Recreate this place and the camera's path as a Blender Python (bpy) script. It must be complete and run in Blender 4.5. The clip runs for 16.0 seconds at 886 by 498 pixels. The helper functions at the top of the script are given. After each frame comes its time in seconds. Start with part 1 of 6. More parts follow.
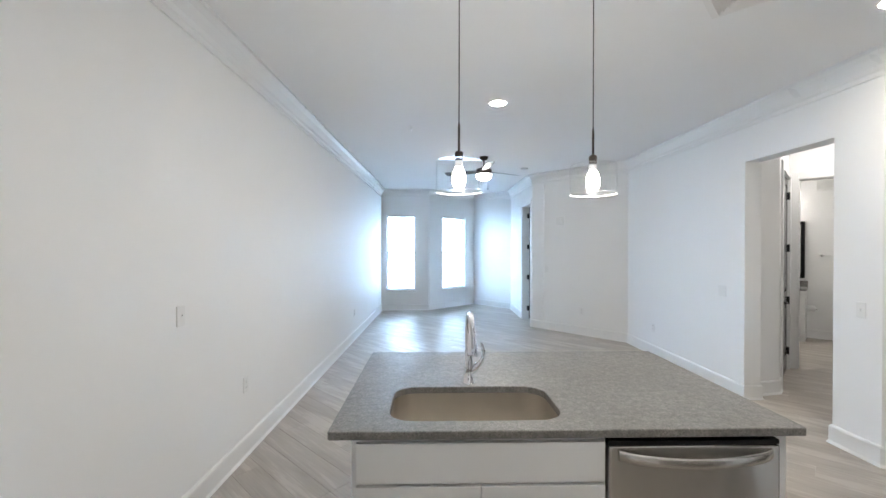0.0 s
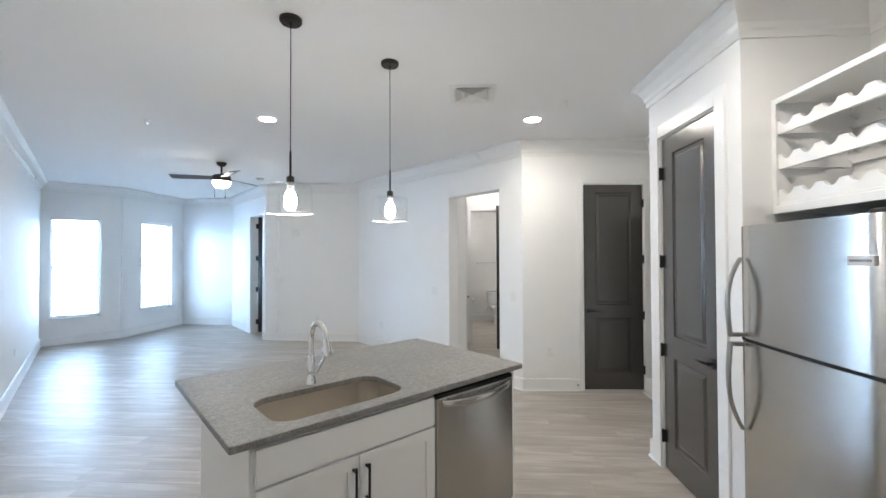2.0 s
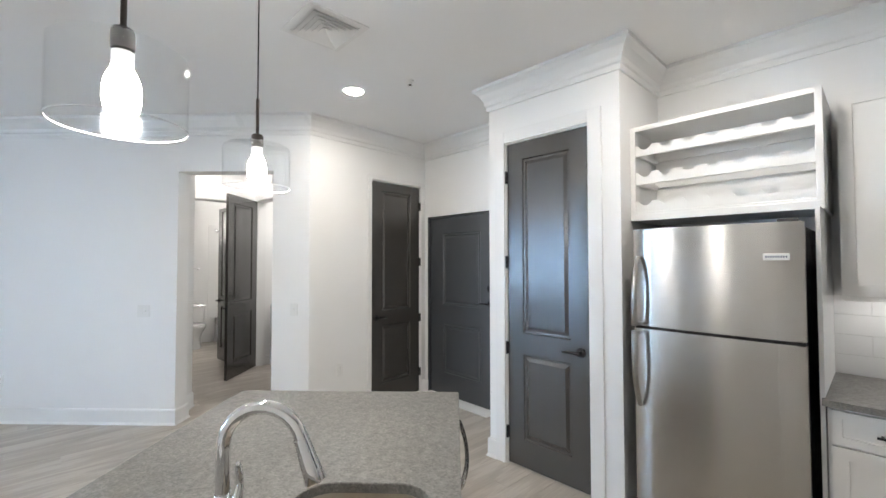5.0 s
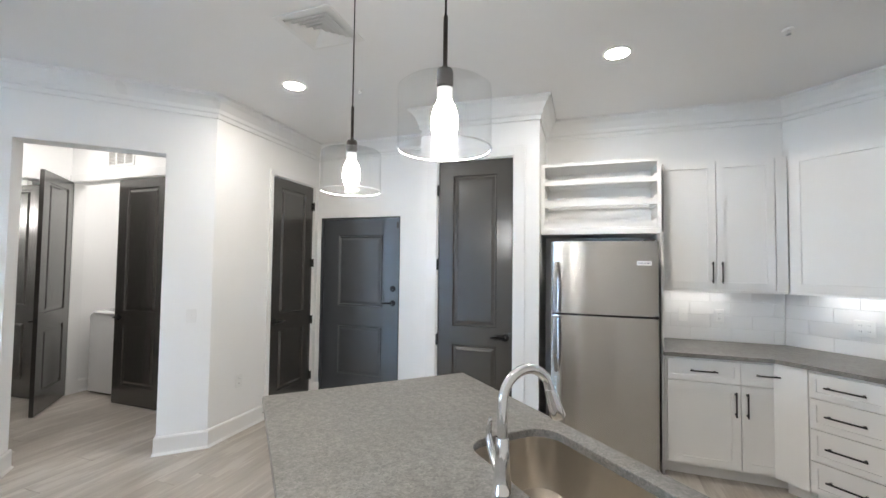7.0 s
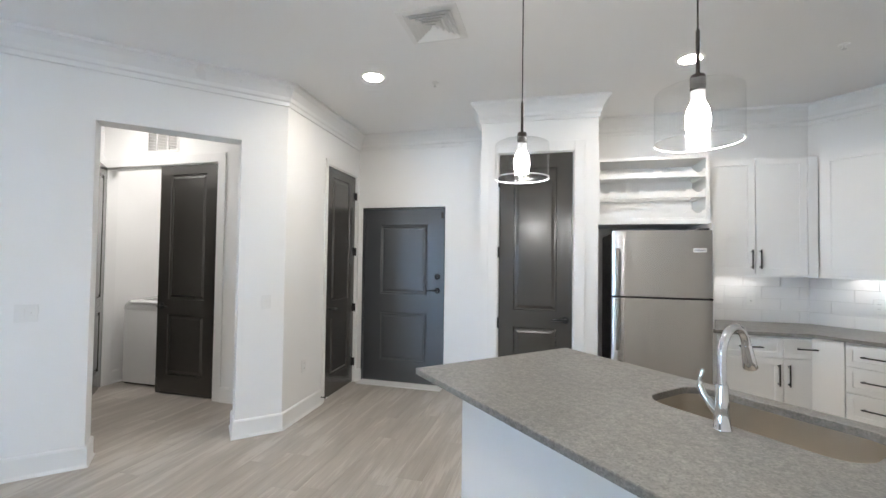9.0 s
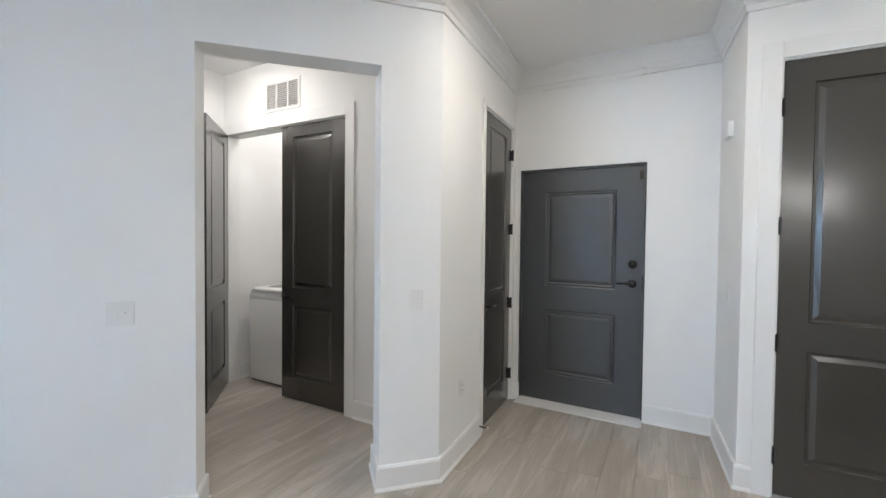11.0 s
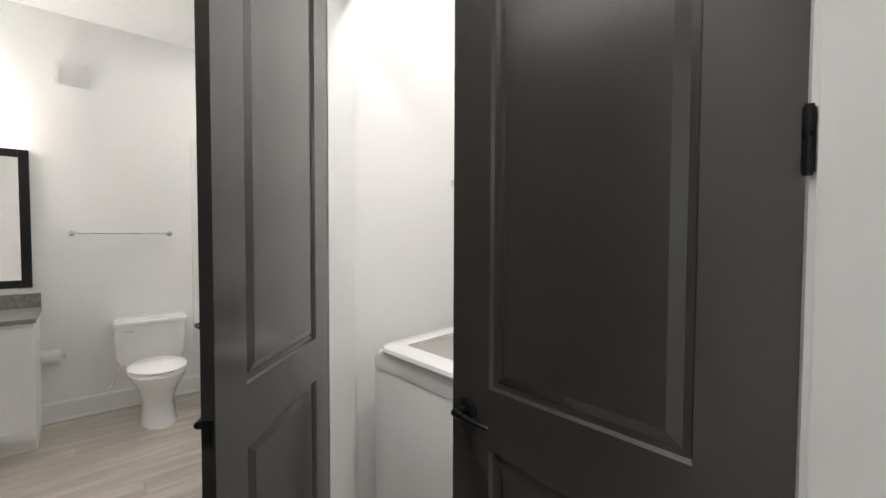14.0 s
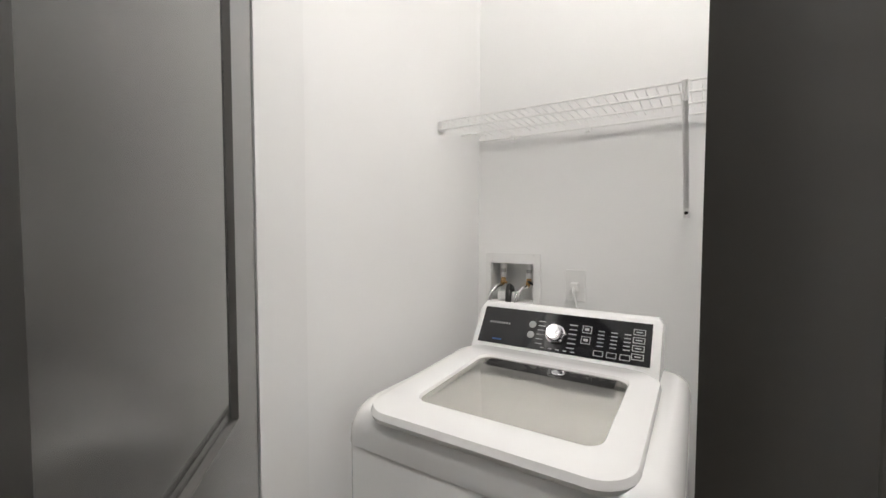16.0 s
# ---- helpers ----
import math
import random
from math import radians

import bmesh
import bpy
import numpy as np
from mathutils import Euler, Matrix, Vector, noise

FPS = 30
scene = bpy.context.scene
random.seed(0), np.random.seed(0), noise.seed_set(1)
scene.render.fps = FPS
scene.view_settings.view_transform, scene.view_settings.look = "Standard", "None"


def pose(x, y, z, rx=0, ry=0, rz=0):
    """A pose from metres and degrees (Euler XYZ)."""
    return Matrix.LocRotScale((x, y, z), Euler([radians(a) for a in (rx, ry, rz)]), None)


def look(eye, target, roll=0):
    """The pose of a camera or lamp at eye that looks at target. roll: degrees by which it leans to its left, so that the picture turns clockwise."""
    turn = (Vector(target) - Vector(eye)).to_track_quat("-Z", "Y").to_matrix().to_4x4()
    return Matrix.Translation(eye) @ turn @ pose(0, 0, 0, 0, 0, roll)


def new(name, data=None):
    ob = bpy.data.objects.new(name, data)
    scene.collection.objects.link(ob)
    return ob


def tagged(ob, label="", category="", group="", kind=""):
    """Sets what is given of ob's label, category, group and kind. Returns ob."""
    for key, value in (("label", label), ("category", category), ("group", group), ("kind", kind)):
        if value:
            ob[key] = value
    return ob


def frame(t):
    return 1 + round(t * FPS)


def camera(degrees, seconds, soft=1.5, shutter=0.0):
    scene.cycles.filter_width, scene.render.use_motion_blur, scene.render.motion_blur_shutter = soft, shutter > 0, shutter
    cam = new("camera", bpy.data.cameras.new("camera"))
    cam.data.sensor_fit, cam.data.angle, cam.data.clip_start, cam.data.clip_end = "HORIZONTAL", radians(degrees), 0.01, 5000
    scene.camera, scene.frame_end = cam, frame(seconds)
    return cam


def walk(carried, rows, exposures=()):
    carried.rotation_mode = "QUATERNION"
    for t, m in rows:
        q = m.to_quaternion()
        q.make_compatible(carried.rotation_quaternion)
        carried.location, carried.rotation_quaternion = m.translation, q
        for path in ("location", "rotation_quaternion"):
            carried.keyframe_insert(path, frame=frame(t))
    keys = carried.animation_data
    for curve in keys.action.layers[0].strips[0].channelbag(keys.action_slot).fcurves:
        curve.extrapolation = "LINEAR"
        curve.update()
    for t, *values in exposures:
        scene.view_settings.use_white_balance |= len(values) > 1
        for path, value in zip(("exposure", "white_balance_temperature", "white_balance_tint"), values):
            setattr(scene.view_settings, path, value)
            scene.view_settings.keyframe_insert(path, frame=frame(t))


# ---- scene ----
cam = camera(94.3, 16.0)
PATH = [
    (0, (0.127, 0.223, 1.552), (0.177, 2.223, 1.541), 0.1),
    (0.5, (-0.108, 0.131, 1.563), (0.369, 2.073, 1.558), 0.1),
    (1, (-0.328, 0.028, 1.589), (0.53, 1.835, 1.6), -0.2),
    (1.5, (-0.518, -0.018, 1.596), (0.606, 1.635, 1.622), -0.1),
    (2, (-0.644, 0.038, 1.593), (0.688, 1.529, 1.625), -0.2),
    (2.5, (-0.65, 0.213, 1.579), (0.843, 1.543, 1.615), -0.1),
    (3, (-0.654, 0.491, 1.567), (1.001, 1.613, 1.613), 0.0),
    (3.5, (-0.616, 0.743, 1.576), (1.165, 1.652, 1.62), 0.1),
    (4, (-0.569, 1.056, 1.564), (1.329, 1.686, 1.613), -0.1),
    (6.5, (-0.622, 2.496, 1.549), (1.261, 1.827, 1.619), 0.6),
    (7, (-0.675, 2.805, 1.543), (1.124, 1.935, 1.618), 0.7),
    (7.5, (-0.696, 3.124, 1.532), (1.026, 2.11, 1.606), 0.7),
    (8, (-0.674, 3.406, 1.512), (1.026, 2.356, 1.581), 0.8),
    (10.5, (0.51, 3.723, 1.434), (2.369, 2.985, 1.407), 0.6),
    (11, (0.97, 3.72, 1.45), (2.886, 3.151, 1.401), 0.6),
    (11.5, (1.472, 3.718, 1.469), (3.433, 3.33, 1.403), 0.6),
    (12, (1.979, 3.711, 1.458), (3.964, 3.481, 1.384), 0.6),
    (12.5, (2.486, 3.757, 1.423), (4.483, 3.66, 1.359), 0.5),
    (13, (2.959, 3.812, 1.425), (4.958, 3.826, 1.361), 0.5),
    (13.5, (3.388, 3.93, 1.419), (5.384, 4.025, 1.354), 0.6),
    (14, (3.77, 4.017, 1.406), (5.764, 4.137, 1.339), 0.2),
    (14.5, (4.09, 4.128, 1.384), (6.085, 4.226, 1.308), 0.1),
    (15, (4.333, 4.234, 1.364), (6.33, 4.173, 1.287), 0.3),
    (15.5, (4.492, 4.337, 1.327), (6.472, 4.066, 1.253), 0.1),
    (16, (4.568, 4.411, 1.325), (6.517, 3.973, 1.233), 0.1),
]
walk(cam, [(t, look(eye, target, roll)) for t, eye, target, roll in PATH],
     [(0.0, 1.04), (4.2, 1.06), (6.3, 1.10), (8.2, 1.10), (10.5, 0.90), (12.5, 0.90), (13.2, 1.02), (14.0, 1.23), (16.0, 1.20)])

# ---- world, light and exposure ----
scene.view_settings.exposure = 1.2
world = bpy.data.worlds.new("sky")
scene.world = world
world.use_nodes = True
wn = world.node_tree
sky = wn.nodes.new("ShaderNodeTexSky")
sky.sky_type = 'NISHITA'
sky.sun_disc = False
sky.sun_elevation, sky.sun_rotation = radians(40), radians(200)
wn.links.new(sky.outputs[0], wn.nodes["Background"].inputs[0])
wn.nodes["Background"].inputs[1].default_value = 0.1
sun_data = bpy.data.lights.new("sun", 'SUN')
sun_data.energy, sun_data.angle, sun_data.color = 2.0, radians(0.5), (1.0, 0.95, 0.88)
sun = new("sun", sun_data)
sun.matrix_world = look((0, -20, 20), (0, 0, 3))

DAY = 9.0          # glow of the overexposed daylight outside the windows
CAN = 168.0         # recessed lamps
BULB = 76.0         # pendant bulbs
HALL = 51.0         # flush lamp in the hall
LAUN_FILL = 41.0         # added, unseen fill lamp in the laundry closet
FAN = 30.0          # ceiling fan bowl
TUBLIGHT = 95.0     # recessed lamp above the tub
VAN = 31.0          # bathroom mirror light

SQ = math.sqrt(0.5)
CEIL = 2.95
HCEIL = 3.03


def uv(u, v, z=0.0):
    """A place from the plan's diagonal axes: u runs to the north-east, v to the south-east."""
    return Vector(((u + v) * SQ, (u - v) * SQ, z))


# ---- materials ----
def material(name, colour, rough=0.5, metal=0.0, scale=8.0, vary=0.05, bump=0.0, bump_scale=120.0, stretch=None,
             emit=0.0, emit_colour=None, alpha_glass=False, spec=0.5, coat=0.0, piece=0.0, rough_vary=0.08, ior=1.45):
    m = bpy.data.materials.new(name)
    m.use_nodes = True
    nt = m.node_tree
    b = nt.nodes["Principled BSDF"]
    b.inputs["Roughness"].default_value = rough
    b.inputs["Metallic"].default_value = metal
    b.inputs["Specular IOR Level"].default_value = spec
    b.inputs["Coat Weight"].default_value = coat
    tc = nt.nodes.new("ShaderNodeTexCoord")
    mp = nt.nodes.new("ShaderNodeMapping")
    nt.links.new(tc.outputs["Object"], mp.inputs["Vector"])
    if stretch:
        mp.inputs["Scale"].default_value = stretch
    n1 = nt.nodes.new("ShaderNodeTexNoise")
    n1.inputs["Scale"].default_value = scale
    n1.inputs["Detail"].default_value = 6.0
    nt.links.new(mp.outputs[0], n1.inputs["Vector"])
    n2 = nt.nodes.new("ShaderNodeTexNoise")
    n2.inputs["Scale"].default_value = scale * 0.13
    n2.inputs["Detail"].default_value = 3.0
    nt.links.new(mp.outputs[0], n2.inputs["Vector"])
    add = nt.nodes.new("ShaderNodeMath")
    add.operation = 'ADD'
    nt.links.new(n1.outputs[0], add.inputs[0])
    nt.links.new(n2.outputs[0], add.inputs[1])
    mr = nt.nodes.new("ShaderNodeMapRange")
    mr.inputs[1].default_value, mr.inputs[2].default_value = 0.6, 1.4
    mr.inputs[3].default_value, mr.inputs[4].default_value = 1.0 - vary, 1.0 + vary
    nt.links.new(add.outputs[0], mr.inputs[0])
    val = mr.outputs[0]
    if piece:
        oi = nt.nodes.new("ShaderNodeObjectInfo")
        pr = nt.nodes.new("ShaderNodeMapRange")
        pr.inputs[3].default_value, pr.inputs[4].default_value = 1.0 - piece, 1.0 + piece
        nt.links.new(oi.outputs["Random"], pr.inputs[0])
        mul = nt.nodes.new("ShaderNodeMath")
        mul.operation = 'MULTIPLY'
        nt.links.new(val, mul.inputs[0])
        nt.links.new(pr.outputs[0], mul.inputs[1])
        val = mul.outputs[0]
    hs = nt.nodes.new("ShaderNodeHueSaturation")
    hs.inputs["Color"].default_value = (*colour, 1)
    nt.links.new(val, hs.inputs["Value"])
    nt.links.new(hs.outputs[0], b.inputs["Base Color"])
    rr = nt.nodes.new("ShaderNodeMapRange")
    rr.inputs[1].default_value, rr.inputs[2].default_value = 0.3, 0.7
    rr.inputs[3].default_value, rr.inputs[4].default_value = max(0.0 if alpha_glass else 0.02, rough - rough_vary), min(1, rough + rough_vary)
    nt.links.new(n1.outputs[0], rr.inputs[0])
    nt.links.new(rr.outputs[0], b.inputs["Roughness"])
    if bump:
        n3 = nt.nodes.new("ShaderNodeTexNoise")
        n3.inputs["Scale"].default_value = bump_scale
        n3.inputs["Detail"].default_value = 4.0
        nt.links.new(mp.outputs[0], n3.inputs["Vector"])
        bp = nt.nodes.new("ShaderNodeBump")
        bp.inputs["Strength"].default_value = bump
        bp.inputs["Distance"].default_value = 0.002
        nt.links.new(n3.outputs[0], bp.inputs["Height"])
        nt.links.new(bp.outputs[0], b.inputs["Normal"])
    if emit:
        b.inputs["Emission Color"].default_value = (*(emit_colour or colour), 1)
        b.inputs["Emission Strength"].default_value = emit
    if alpha_glass:
        b.inputs["Transmission Weight"].default_value = 1.0
        b.inputs["IOR"].default_value = ior
    return m


WALL = material("wall_paint", (0.85, 0.85, 0.845), 0.62, vary=0.012, scale=3, bump=0.10, bump_scale=220)
CEILING = material("ceiling_paint", (0.86, 0.86, 0.86), 0.8, vary=0.01, scale=2, bump=0.12, bump_scale=160)
TRIM = material("trim_paint", (0.82, 0.82, 0.815), 0.35, vary=0.012, scale=4, bump=0.03, bump_scale=60)
CABINET = material("cabinet_white", (0.84, 0.84, 0.835), 0.38, vary=0.012, scale=5, bump=0.03, bump_scale=80)
DOOR = material("door_grey", (0.045, 0.042, 0.0385), 0.26, vary=0.012, scale=5, rough_vary=0.0, spec=0.75, coat=0.55)
DOOR.node_tree.nodes["Principled BSDF"].inputs["Coat Roughness"].default_value = 0.2
ENTRY = material("entry_grey", (0.054, 0.060, 0.069), 0.34, vary=0.012, scale=5, rough_vary=0.0, spec=0.85)
BLACK = material("black_metal", (0.016, 0.016, 0.017), 0.34, metal=0.6, vary=0.1, scale=40)
# near-black: shade colour for gaps and socket slots, also the seat strip
DARK = material("gap_shade_and_strip", (0.01, 0.01, 0.01), 0.7)
BRONZE = material("bronze_metal", (0.06, 0.05, 0.045), 0.35, metal=0.8, scale=30)
STEEL = material("brushed_steel", (0.55, 0.535, 0.51), 0.26, metal=1.0, vary=0.01, scale=40, stretch=(0.02, 0.02, 1.0), rough_vary=0.004)
STEEL.node_tree.nodes["Principled BSDF"].inputs["Anisotropic"].default_value = 0.9
STEEL.node_tree.nodes["Principled BSDF"].inputs["Anisotropic Rotation"].default_value = 0.25
PULLST = material("satin_steel", (0.36, 0.345, 0.32), 0.3, metal=1.0, vary=0.02, scale=30, rough_vary=0.02)
SINKST = material("sink_steel", (0.62, 0.575, 0.515), 0.36, metal=1.0, vary=0.03, scale=30, rough_vary=0.02)
CHROME = material("chrome", (0.82, 0.82, 0.83), 0.06, metal=1.0, vary=0.01, rough_vary=0.02)
PLASTIC = material("white_plastic", (0.80, 0.80, 0.79), 0.35, vary=0.01)
APPL = material("white_enamel", (0.82, 0.82, 0.82), 0.16, vary=0.01, scale=3, coat=0.3, rough_vary=0.03)
CERAMIC = material("white_ceramic", (0.84, 0.84, 0.835), 0.08, vary=0.01, coat=0.4, rough_vary=0.02)
TILE = material("white_tile", (0.80, 0.80, 0.80), 0.10, vary=0.015, scale=6, piece=0.02, rough_vary=0.03)
GROUT = material("grout", (0.50, 0.50, 0.49), 0.8, vary=0.06, scale=40)
TILEGROUT = material("tile_grout", (0.70, 0.70, 0.69), 0.8, vary=0.04, scale=40)
BLACKGLASS = material("black_glass", (0.012, 0.012, 0.014), 0.06, vary=0.02, rough_vary=0.02)
CHARCOAL = material("charcoal_plastic", (0.05, 0.05, 0.052), 0.25, vary=0.03)
LETTER = material("pale_print", (0.40, 0.40, 0.40), 0.5)
BLUELED = material("blue_mark", (0.05, 0.12, 0.3), 0.4)
BADGE = material("badge_blue_print", (0.12, 0.14, 0.2), 0.4)
PANELM = material("panel_taupe", (0.36, 0.33, 0.30), 0.45, vary=0.03, scale=4)
GLASS = material("clear_glass", (1.0, 1.0, 1.0), 0.0, alpha_glass=True, vary=0.0, rough_vary=0.0, ior=1.16)
SMOKE = material("smoked_glass", (0.52, 0.51, 0.485), 0.0, alpha_glass=True, vary=0.0, rough_vary=0.0)
MIRROR = material("mirror", (0.9, 0.9, 0.9), 0.02, metal=1.0, vary=0.0, rough_vary=0.01)
BRASS = material("brass", (0.45, 0.28, 0.12), 0.35, metal=1.0)
CANLAMP = material("lamp_lens", (1, 1, 1), 0.4, emit=CAN, emit_colour=(1.0, 0.93, 0.84))
SHOWERLAMP = material("shower_lamp_lens", (1, 1, 1), 0.4, emit=TUBLIGHT, emit_colour=(1.0, 0.955, 0.90))
BULBM = material("bulb_glow", (1, 1, 1), 0.3, emit=BULB, emit_colour=(1.0, 0.97, 0.93))
FANLAMP = material("fan_lamp_glass", (0.9, 0.9, 0.9), 0.3, emit=FAN, emit_colour=(1.0, 0.96, 0.91))
FLUSH = material("flush_lamp_glass", (0.9, 0.9, 0.9), 0.3, emit=HALL, emit_colour=(1.0, 0.955, 0.91))
FILLGLASS = material("laundry_fill_glass", (0.9, 0.9, 0.9), 0.3, emit=LAUN_FILL, emit_colour=(1.0, 0.955, 0.91))
VANGLASS = material("vanity_lamp_glass", (0.9, 0.9, 0.9), 0.3, emit=VAN, emit_colour=(1.0, 0.95, 0.89))
STRIP = material("cabinet_strip_lamp", (1, 1, 1), 0.3, emit=6.0, emit_colour=(1.0, 0.97, 0.93))
SKYGLOW = material("daylight_glow", (0.8, 0.88, 1.0), 1.0, emit=DAY, emit_colour=(0.51, 0.745, 1.0))


def slat_material():
    m = material("blind_slat", (0.85, 0.86, 0.88), 0.5, vary=0.02)
    b = m.node_tree.nodes["Principled BSDF"]
    tr = m.node_tree.nodes.new("ShaderNodeBsdfTranslucent")
    tr.inputs[0].default_value = (0.85, 0.87, 0.9, 1)
    mix = m.node_tree.nodes.new("ShaderNodeMixShader")
    mix.inputs[0].default_value = 0.45
    out = m.node_tree.nodes["Material Output"]
    m.node_tree.links.new(b.outputs[0], mix.inputs[1])
    m.node_tree.links.new(tr.outputs[0], mix.inputs[2])
    m.node_tree.links.new(mix.outputs[0], out.inputs[0])
    return m


SLAT = slat_material()


def stone_material():
    """Leathered dark grey granite."""
    m = material("grey_granite", (0.205, 0.199, 0.191), 0.44, vary=0.17, scale=26, bump=0.30, bump_scale=90, rough_vary=0.08)
    nt = m.node_tree
    b = nt.nodes["Principled BSDF"]
    tc = nt.nodes.new("ShaderNodeTexCoord")
    vo = nt.nodes.new("ShaderNodeTexVoronoi")
    vo.inputs["Scale"].default_value = 170
    nt.links.new(tc.outputs["Object"], vo.inputs["Vector"])
    cr = nt.nodes.new("ShaderNodeValToRGB")
    cr.color_ramp.elements[0].color = (0.40, 0.40, 0.41, 1)
    cr.color_ramp.elements[1].color = (1.75, 1.73, 1.68, 1)
    nt.links.new(vo.outputs["Color"], cr.inputs[0])
    mix = nt.nodes.new("ShaderNodeMixRGB")
    mix.blend_type = 'MULTIPLY'
    mix.inputs[0].default_value = 0.48
    src = b.inputs["Base Color"].links[0].from_socket
    nt.links.new(src, mix.inputs[1])
    nt.links.new(cr.outputs[0], mix.inputs[2])
    # soft darker clouds a few centimetres across
    cl = nt.nodes.new("ShaderNodeTexNoise")
    cl.inputs["Scale"].default_value = 34
    cl.inputs["Detail"].default_value = 4
    nt.links.new(tc.outputs["Object"], cl.inputs["Vector"])
    c2 = nt.nodes.new("ShaderNodeValToRGB")
    c2.color_ramp.elements[0].position, c2.color_ramp.elements[0].color = 0.36, (0.86, 0.86, 0.87, 1)
    c2.color_ramp.elements[1].position, c2.color_ramp.elements[1].color = 0.62, (1.09, 1.09, 1.08, 1)
    nt.links.new(cl.outputs[0], c2.inputs[0])
    mx = nt.nodes.new("ShaderNodeMixRGB")
    mx.blend_type = 'MULTIPLY'
    mx.inputs[0].default_value = 1.0
    nt.links.new(mix.outputs[0], mx.inputs[1])
    nt.links.new(c2.outputs[0], mx.inputs[2])
    nt.links.new(mx.outputs[0], b.inputs["Base Color"])
    return m


def shade_glass():
    """Thin clear glass: see-through, with mirror gloss by Fresnel."""
    m = bpy.data.materials.new("thin_clear_glass")
    m.use_nodes = True
    nt = m.node_tree
    nt.nodes.remove(nt.nodes["Principled BSDF"])
    out = nt.nodes["Material Output"]
    tr = nt.nodes.new("ShaderNodeBsdfTransparent")
    tr.inputs[0].default_value = (0.996, 0.998, 0.998, 1)
    gl = nt.nodes.new("ShaderNodeBsdfGlossy")
    gl.inputs["Roughness"].default_value = 0.02
    fr = nt.nodes.new("ShaderNodeMapRange")
    fr.inputs[3].default_value, fr.inputs[4].default_value = 0.012, 0.22
    lw = nt.nodes.new("ShaderNodeLayerWeight")
    lw.inputs[0].default_value = 0.5
    pw = nt.nodes.new("ShaderNodeMath")
    pw.operation = 'POWER'
    pw.inputs[1].default_value = 4.0
    nt.links.new(lw.outputs["Facing"], pw.inputs[0])
    nt.links.new(pw.outputs[0], fr.inputs[0])
    mx = nt.nodes.new("ShaderNodeMixShader")
    nt.links.new(fr.outputs[0], mx.inputs[0])
    nt.links.new(tr.outputs[0], mx.inputs[1])
    nt.links.new(gl.outputs[0], mx.inputs[2])
    nt.links.new(mx.outputs[0], out.inputs[0])
    return m


THIN = shade_glass()
SIDES = material("black_side_paint", (0.022, 0.021, 0.02), 0.38, vary=0.03, scale=20, bump=0.05, bump_scale=200)
# grey of a flat sheet behind the louvres, imitates shade between slats
GRILLESHADE = material("grille_gap_shade", (0.34, 0.33, 0.315), 0.6, vary=0.06, scale=12)
TUB = material("tub_steel", (0.62, 0.61, 0.59), 0.5, vary=0.03, scale=20, rough_vary=0.03)
# opaque white puts the clear glass edge's bright glint into the colour
RIM = material("bright_rim_white", (0.95, 0.95, 0.95), 0.25, vary=0.0)
STONE = stone_material()


